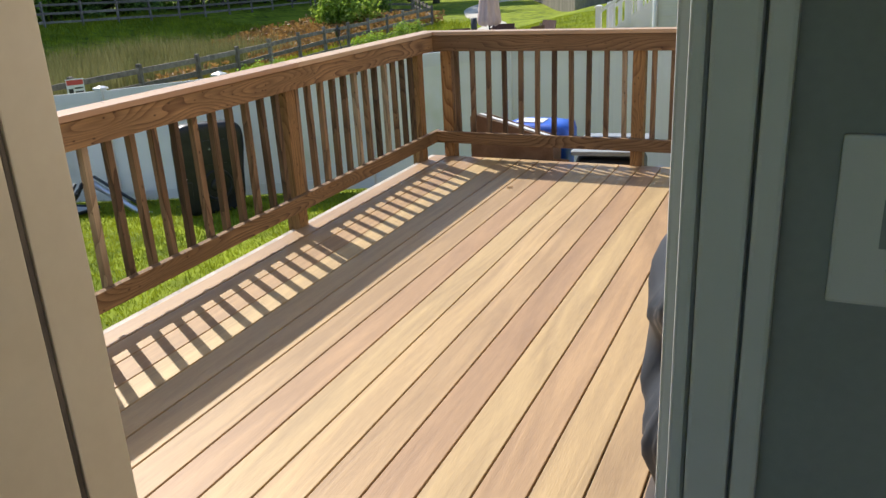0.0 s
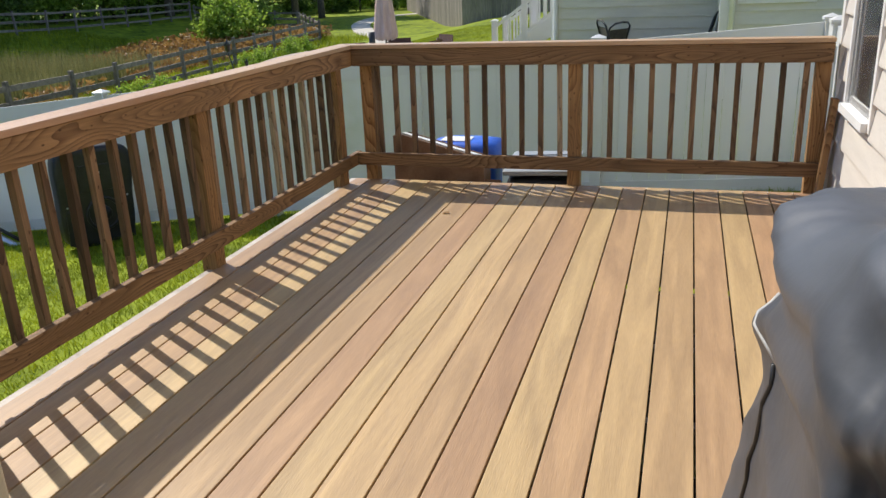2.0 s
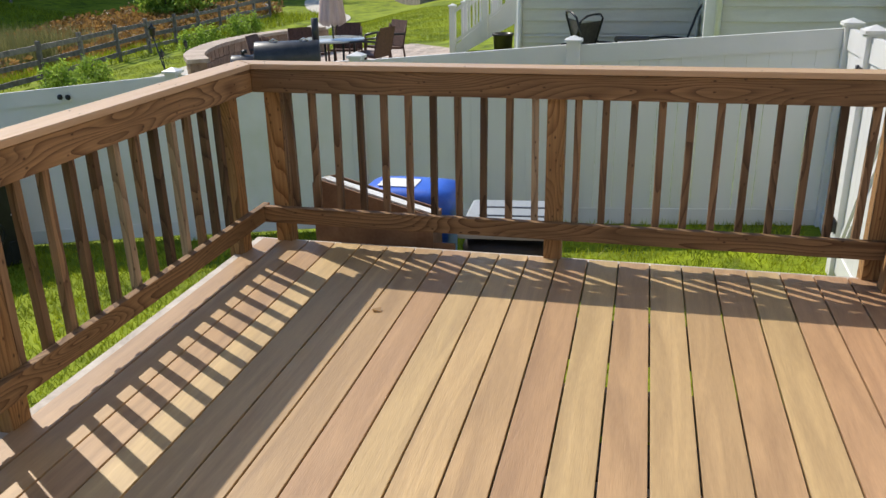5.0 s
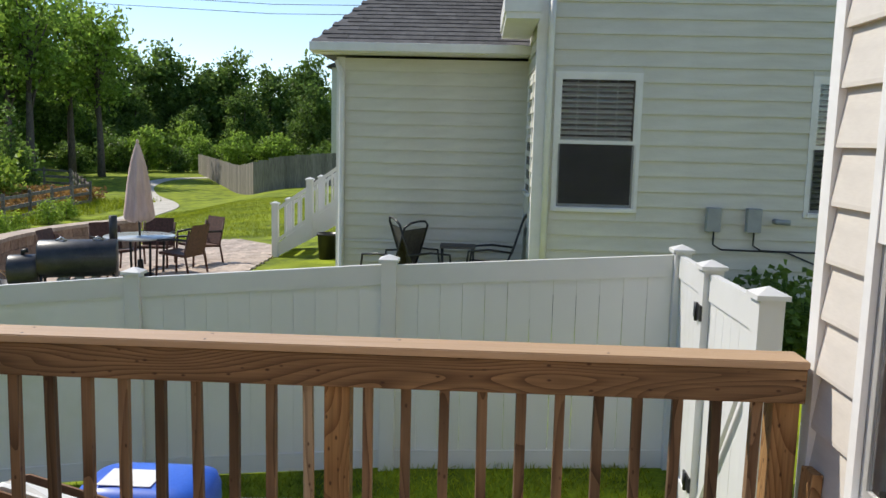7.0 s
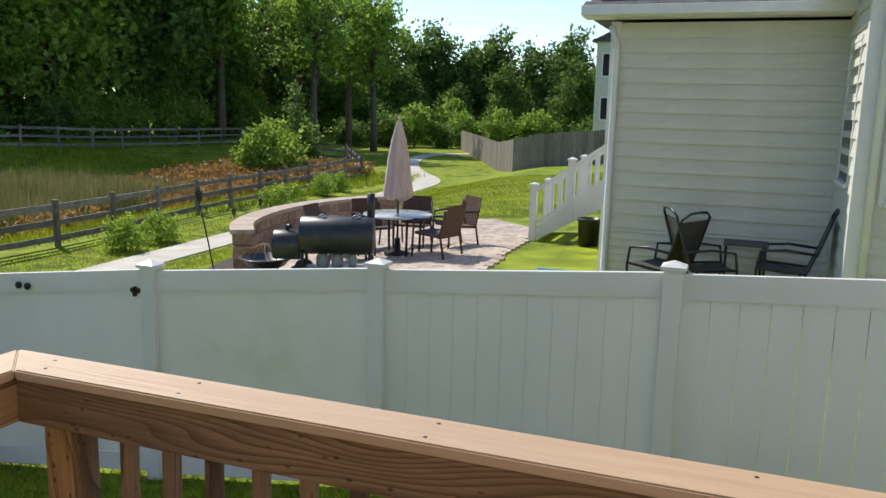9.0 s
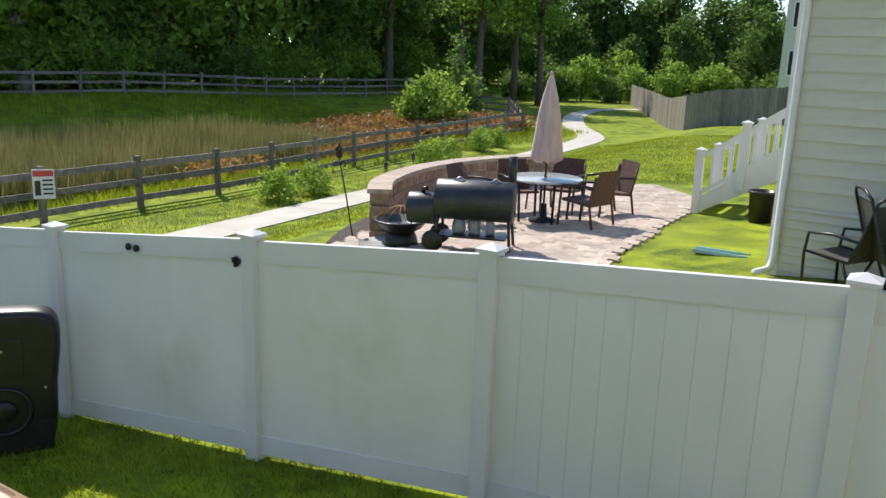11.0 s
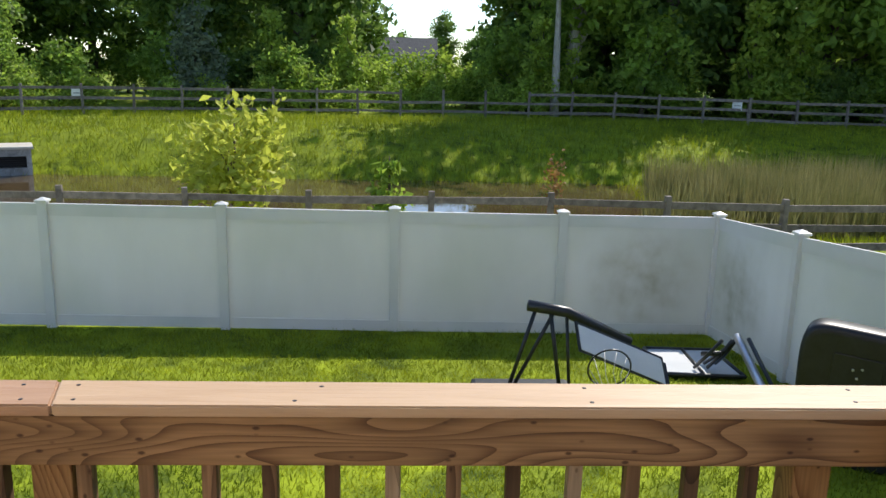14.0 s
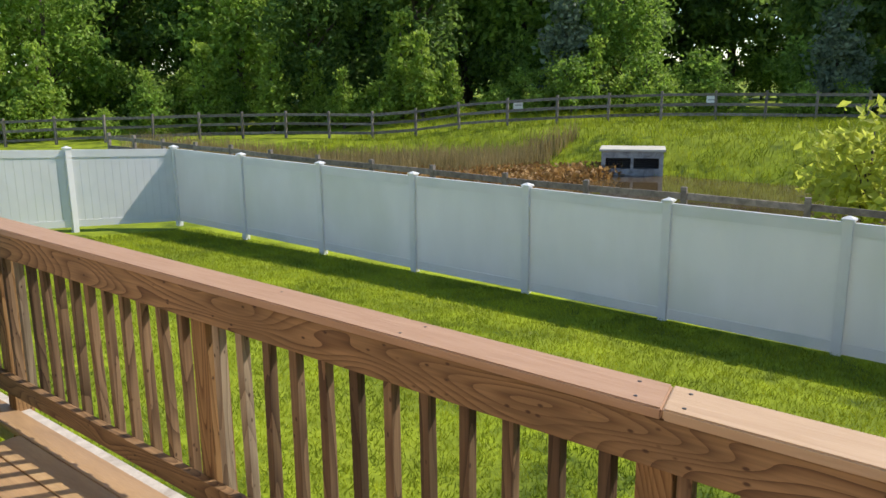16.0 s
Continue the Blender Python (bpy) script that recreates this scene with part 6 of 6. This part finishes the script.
rng_t = random.Random(21)
KINDS = {
    "broad": [make_tree("broadleaf_tree", 14.5, 4.6, M_LEAF, 1, 100, 64, 0.28, M_BARK, 0.06, label="tall green broadleaf tree at the wood edge"),
              make_tree("broadleaf_tree", 13.0, 4.0, M_LEAF_DARK, 2, 95, 64, 0.28, M_BARK, 0.12, label="tall dark green broadleaf tree in the wood"),
              make_tree("broadleaf_tree", 15.5, 4.2, M_LEAF, 3, 95, 60, 0.29, M_PALEBARK, 0.1, label="tall green tree with a pale trunk")],
    "dark": [make_tree("woodland_tree", 15.0, 4.4, M_LEAF_DARK, 5, 95, 54, 0.33, M_BARK, 0.08, label="dense dark woodland tree behind the rail fence"),
             make_tree("woodland_tree", 12.0, 4.0, M_LEAF_DARK, 6, 85, 54, 0.32, M_BARK, 0.05, label="dense dark woodland tree behind the rail fence")],
    "airy": [make_tree("open_tree", 16.5, 4.4, M_LEAF, 14, 62, 46, 0.30, M_BARK, 0.38, label="tall open-crowned tree with sky between its limbs", limbs=16),
             make_tree("open_tree", 15.0, 3.8, M_LEAF_DARK, 15, 56, 46, 0.30, M_BARK, 0.34, label="tall open-crowned tree with sky between its limbs", limbs=16)],
    "young": [make_tree("young_tree", 4.6, 1.35, M_LEAF_LIME, 7, 55, 34, 0.16, M_BARK, 0.08, "cone", label="bright green young tree before the wood"),
              make_tree("young_tree", 3.4, 1.6, M_LEAF, 8, 50, 34, 0.15, M_BARK, 0.03, label="bushy green young tree before the wood")],
    "silver": [make_tree("silver_tree", 8.5, 2.3, M_LEAF_BLUE, 9, 75, 40, 0.24, M_BARK, 0.08, "cone", label="silvery green tree at the wood edge")],
    "cone": [make_tree("conifer", 5.2, 1.9, M_LEAF_DARK, 11, 80, 40, 0.15, M_BARK, 0.03, "cone", label="dark green conifer beside the pond fence", category="conifer")],
    "bush": [make_tree("bush", 2.4, 1.7, M_LEAF_LIME, 12, 45, 30, 0.15, M_BARK, 0.0, label="bright green bush at the wood edge", category="bush", limbs=4)],
}
used = set()


def plant(kind, x, y, s=1.0, which=None):
    ks = KINDS[kind]
    i = which if which is not None else rng_t.randrange(len(ks))
    z = gz(x, y) - 0.05
    m = pose(x, y, z, 0, 0, rng_t.uniform(0, 360))
    key = (kind, i)
    if key not in used:
        used.add(key)
        ob = ks[i]
        ob.matrix_basis = m @ Matrix.Scale(s, 4)
    else:
        ob = copy_thing(ks[i], m)
        ob.scale = (s, s, s)
    ob["group"] = "woodland trees"
    return ob


def row(kind, pts, step, jitter, scale=(0.85, 1.15), skip=None):
    pts = [Vector(p) for p in pts]
    for a, b in zip(pts, pts[1:]):
        n = max(1, int((b - a).length / step))
        for k in range(n):
            p = a.lerp(b, (k + rng_t.uniform(0.1, 0.9)) / n)
            x, y = p.x + rng_t.uniform(-jitter, jitter), p.y + rng_t.uniform(-jitter, jitter)
            if skip and skip(x, y):
                continue
            plant(kind, x, y, rng_t.uniform(*scale))


def in_gap(x, y):
    b = math.degrees(math.atan2(1.7 - x, y + 1.3))
    return 82.5 < b < 95.5 or (105 < b < 116 and x > -66)


row("broad", [(-14, -58), (-27, -50), (-37, -38), (-44, -24)], 6.6, 1.6, (0.65, 1.0), skip=in_gap)
row("broad", [(-46, -20), (-48.5, -4), (-48, 12), (-46, 25), (-44, 45), (-43, 60)], 5.0, 1.3, (1.05, 1.35), skip=in_gap)
row("broad", [(-10, -68), (-32, -60), (-46, -46), (-54, -26)], 5.0, 1.8, (0.9, 1.2), skip=in_gap)
row("dark", [(-54, -24), (-56, 0), (-55, 24), (-52, 50), (-50, 64)], 4.0, 1.6, (1.15, 1.45), skip=in_gap)
row("dark", [(-48, 64), (-42, 76)], 4.0, 1.6, (0.6, 0.75))
row("dark", [(-32, -58), (-46, -46), (-54, -32)], 5.0, 1.5, (0.7, 0.9))
row("dark", [(-12, -78), (-42, -66), (-62, -40), (-72, -15), (-70, 20), (-66, 48)], 5.0, 2.0, (1.0, 1.3), skip=lambda x, y: 84 < math.degrees(math.atan2(1.7 - x, y + 1.3)) < 94)
row("airy", [(-48, 62), (-42, 72)], 4.5, 1.4, (0.9, 1.1))
row("dark", [(-56, 70), (-44, 84), (-30, 92), (-12, 95), (6, 92)], 3.6, 1.6, (0.75, 1.05))
row("dark", [(-60, 84), (-30, 102), (8, 104)], 4.6, 2.0, (0.75, 1.0))
row("dark", [(-48, 66), (-40, 78), (-26, 84), (-10, 86), (4, 84)], 4.5, 1.5, (0.45, 0.65))
row("young", [(-15, -51), (-28, -43), (-38, -31), (-43, -20)], 2.2, 1.4, (0.7, 1.5))
row("bush", [(-14, -50), (-28, -42), (-38, -30), (-44, -14), (-46.5, 0), (-46, 16)], 2.4, 1.0, (0.6, 1.1))
row("young", [(-47, -12), (-46.5, 1), (-46, 10), (-44, 22)], 2.8, 0.9, (0.8, 1.7), skip=lambda x, y: -4.5 < y < 2.5)
row("bush", [(-38, 74), (-28, 79), (-14, 81)], 3.0, 0.8, (0.5, 0.8))
row("dark", [(-140, -50), (-142, 0), (-140, 40)], 4.5, 3.0, (0.62, 0.78))
row("bush", [(-52, -7), (-52.5, 6)], 1.6, 0.8, (0.9, 1.3))
row("bush", [(-60, -9), (-60, 8)], 2.0, 1.0, (1.1, 1.6))
KINDS["scrub"] = [make_tree("scrub", 3.2, 2.3, M_LEAF_DARK, 61, 60, 34, 0.2, M_BARK, 0.0, label="dense green scrub under the wood edge", category="scrub", limbs=4),
                  make_tree("scrub", 4.2, 2.2, M_LEAF, 62, 60, 34, 0.2, M_BARK, 0.0, label="dense green scrub under the wood edge", category="scrub", limbs=4)]
row("scrub", [(-12, -60), (-32, -51), (-44, -37), (-50, -22), (-52, 0), (-51, 18), (-48, 46)], 2.6, 1.2, (0.8, 1.3), skip=lambda x, y: 84.5 < math.degrees(math.atan2(1.7 - x, y + 1.3)) < 93.5 or (107 < math.degrees(math.atan2(1.7 - x, y + 1.3)) < 114))
row("scrub", [(-62, -40), (-68, -20), (-68, -9)], 3.0, 1.2, (0.8, 1.3))
row("scrub", [(-45, 20), (-42, 40), (-40, 62)], 2.2, 0.9, (0.7, 1.1))
row("scrub", [(-34, 68), (-26, 76), (-12, 80)], 2.4, 0.9, (0.7, 1.1))
row("scrub", [(-48, 62), (-40, 76), (-28, 83), (-10, 86), (6, 84)], 2.6, 1.0, (0.8, 1.3))
plant("silver", -41.5, -27.5, 1.1)
plant("silver", -46, -13.5, 0.9)
for x_, y_, s_ in ((-31, 56, 1.1), (-35, 60, 1.2), (-29, 63, 1.0), (-39, 55, 1.2), (-33, 66, 1.1)):
    plant("airy", x_, y_, s_ * 0.85)
plant("young", -40.5, -25, 1.0, 0)
plant("cone", -24.5, 42.5, 1.0)
plant("bush", -22.0, 36.0, 1.25)
plant("young", -22.4, 35.4, 0.8, 1)
ytree = make_tree("yellow_green_tree", 3.7, 1.4, M_LEAF_YELLOW, 31, 60, 22, 0.15, M_BARK, 0.28, label="small yellow-green tree beside the pond")
ytree.location = (-17.4, -5.3, gz(-17.4, -5.3) - 0.05)
sap = make_tree("sapling", 2.3, 0.6, M_LEAF_LIME, 33, 26, 12, 0.15, M_BARK, 0.25, "cone", label="thin leafy sapling growing behind the fence")
sap.location = (-16.2, -1.6, gz(-16.2, -1.6))
for x, y, s in ((-12.6, 14.3, 0.38), (-12.7, 15.7, 0.36), (-13.4, 22.5, 0.4), (-14.0, 24.5, 0.35), (-14.6, 28, 0.4), (-14.9, 30, 0.35)):
    plant("bush", x, y, s)["label"] = "small green shrub in the fence bed"
hedge = make_tree("dark_shrub", 1.05, 1.0, M_LEAF_DARK, 41, 60, 40, 0.07, M_BARK, 0.05, label="dense dark green shrub beside the house wall", category="shrub")
hedge.location = (5.5, 6.2, -0.85)
orange_weed = cards("dry_weed", np.random.default_rng(6).normal(size=(110, 3)) * np.array([0.2, 0.2, 0.32]) + np.array([-27.6, 4.2, -2.2]), 0.12, np.random.default_rng(5), M_RUST)
tagged(orange_weed, "dry rust-brown weed clump on the pond edge", "weeds", kind="stuff")
lone = make_tree("utility_trunk", 12, 1.5, M_LEAF_DARK, 51, 14, 20, 0.3, M_PALEBARK, 0.7, label="tall bare pale trunk before the wood", limbs=3)
lone.location = (-45.2, 7.2, gz(-45.2, 7.2))
line = thing("power_line", (-140, 150, gz(-140, 150)), "distant power line with thin dark cables and poles", "power line")
for k in (0, 1):
    tube("pole", [(200 * k, 24 * k, -1), (200 * k, 24 * k, 38)], 0.3, M_FENCEWOOD, line)
for z, y in ((33, 0.5), (31, -0.5), (37, 0)):
    tube("cable", [Vector((50 * k, y + 6 * k, z - 4 * math.sin(math.pi * k / 4))) for k in range(5)], 0.06, M_BLACK, line, n=5)


# ---- reeds, weeds and lawn ----
def scatter(n, x0, x1, y0, y1, seed, keep=None, lift=0.0):
    r = np.random.default_rng(seed)
    x, y = r.uniform(x0, x1, n), r.uniform(y0, y1, n)
    if keep is not None:
        k = keep(x, y)
        x, y = x[k], y[k]
    return np.stack([x, y, np.maximum(height(x, y), WATER_Z - 0.05) + lift], 1)


def mask(x, y, s, level, ox=0.0):
    return np.array([noise.noise(Vector((a * s + ox, b * s, 0.3))) > level for a, b in zip(x, y)])


reeds = blades("reeds", scatter(34000, -28.5, -19.5, 6, 27, 3, lambda x, y: mask(x, y, 0.25, -0.3)), 1.35, 0.045, np.random.default_rng(3), M_REED, lean=0.12)
tagged(reeds, "tall tan and green cattail reeds in the pond", "reeds", kind="stuff")
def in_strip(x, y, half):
    """Places within half of the marshy strip at the pond's far corner, laid out to fit the camera's view."""
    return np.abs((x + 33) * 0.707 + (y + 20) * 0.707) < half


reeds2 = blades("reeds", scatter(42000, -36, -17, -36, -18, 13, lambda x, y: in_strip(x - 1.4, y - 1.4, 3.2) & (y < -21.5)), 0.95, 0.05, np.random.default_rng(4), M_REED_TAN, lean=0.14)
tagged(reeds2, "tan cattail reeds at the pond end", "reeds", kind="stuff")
rp = scatter(22000, -27.5, -17.8, 16, 40, 9, lambda x, y: mask(x, y, 0.2, -0.15, 4.0))
rp = rp + np.stack([np.zeros(len(rp)), np.zeros(len(rp)), np.random.default_rng(2).uniform(0.05, 0.75, len(rp))], 1)
tagged(cards("rust_weeds", rp, 0.15, np.random.default_rng(9), M_RUST), "rust-orange flowering marsh weeds", "weeds", kind="stuff")
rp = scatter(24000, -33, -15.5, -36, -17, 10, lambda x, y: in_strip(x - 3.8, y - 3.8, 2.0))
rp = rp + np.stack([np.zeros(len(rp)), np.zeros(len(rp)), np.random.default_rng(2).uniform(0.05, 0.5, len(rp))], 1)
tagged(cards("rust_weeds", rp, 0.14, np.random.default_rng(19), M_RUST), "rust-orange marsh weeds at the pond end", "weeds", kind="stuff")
bank = blades("bank_grass", scatter(110000, -41, -14.8, -34, 40, 15, lambda x, y: ~((x < -18.5) & (x > -29.5) & (y > -21) & (y < 7))), 0.32, 0.035, np.random.default_rng(5), M_BLADE, lean=0.4)
tagged(bank, "rough uncut grass on the pond banks", "grass", kind="stuff")


def off_hard(x, y):
    return ~((x > 3.2) & (y < -0.2)) & ~((x > -0.2) & (y < -4.8)) & ~((x > 0.25) & (x < 3.2) & (y < -0.4))


lawn = blades("lawn_grass", scatter(270000, -9.35, 3.6, -18.5, 3.8, 1, off_hard), 0.06, 0.012, np.random.default_rng(1), M_BLADE, lean=0.5)
tagged(lawn, "short sunlit green lawn grass of the yard", "grass", kind="stuff")
lawn2 = blades("meadow_grass", scatter(110000, -14, 0, 4.2, 34, 2, lambda x, y: ~((x > -7.6) & (y > 8.6) & (y < 17.2)) & (np.abs(x + 10.7 + 0.09 * np.clip(y - 9, 0, 40)) > 0.85) & (y < 40) & ~((x > -0.3) & (y > 8.5))), 0.06, 0.016, np.random.default_rng(8), M_BLADE, lean=0.5)
tagged(lawn2, "short green grass beside the footpath", "grass", kind="stuff")

# ---- deck boards ----
board_cache = {}
for a, b in DECKBOARDS:
    w, far_end = round(b - a, 4), DY0 - 0.9 if b < 0.3 else DY0
    if (w, far_end) not in board_cache:
        board_cache[w, far_end] = box_mesh("board", [(-w / 2, far_end, -0.025, w / 2, DY1, 0.0)], 0.0025)
    ob = link("board", board_cache[w, far_end], M_DECK, deck)
    ob.location = ((a + b) / 2, 0, 0)
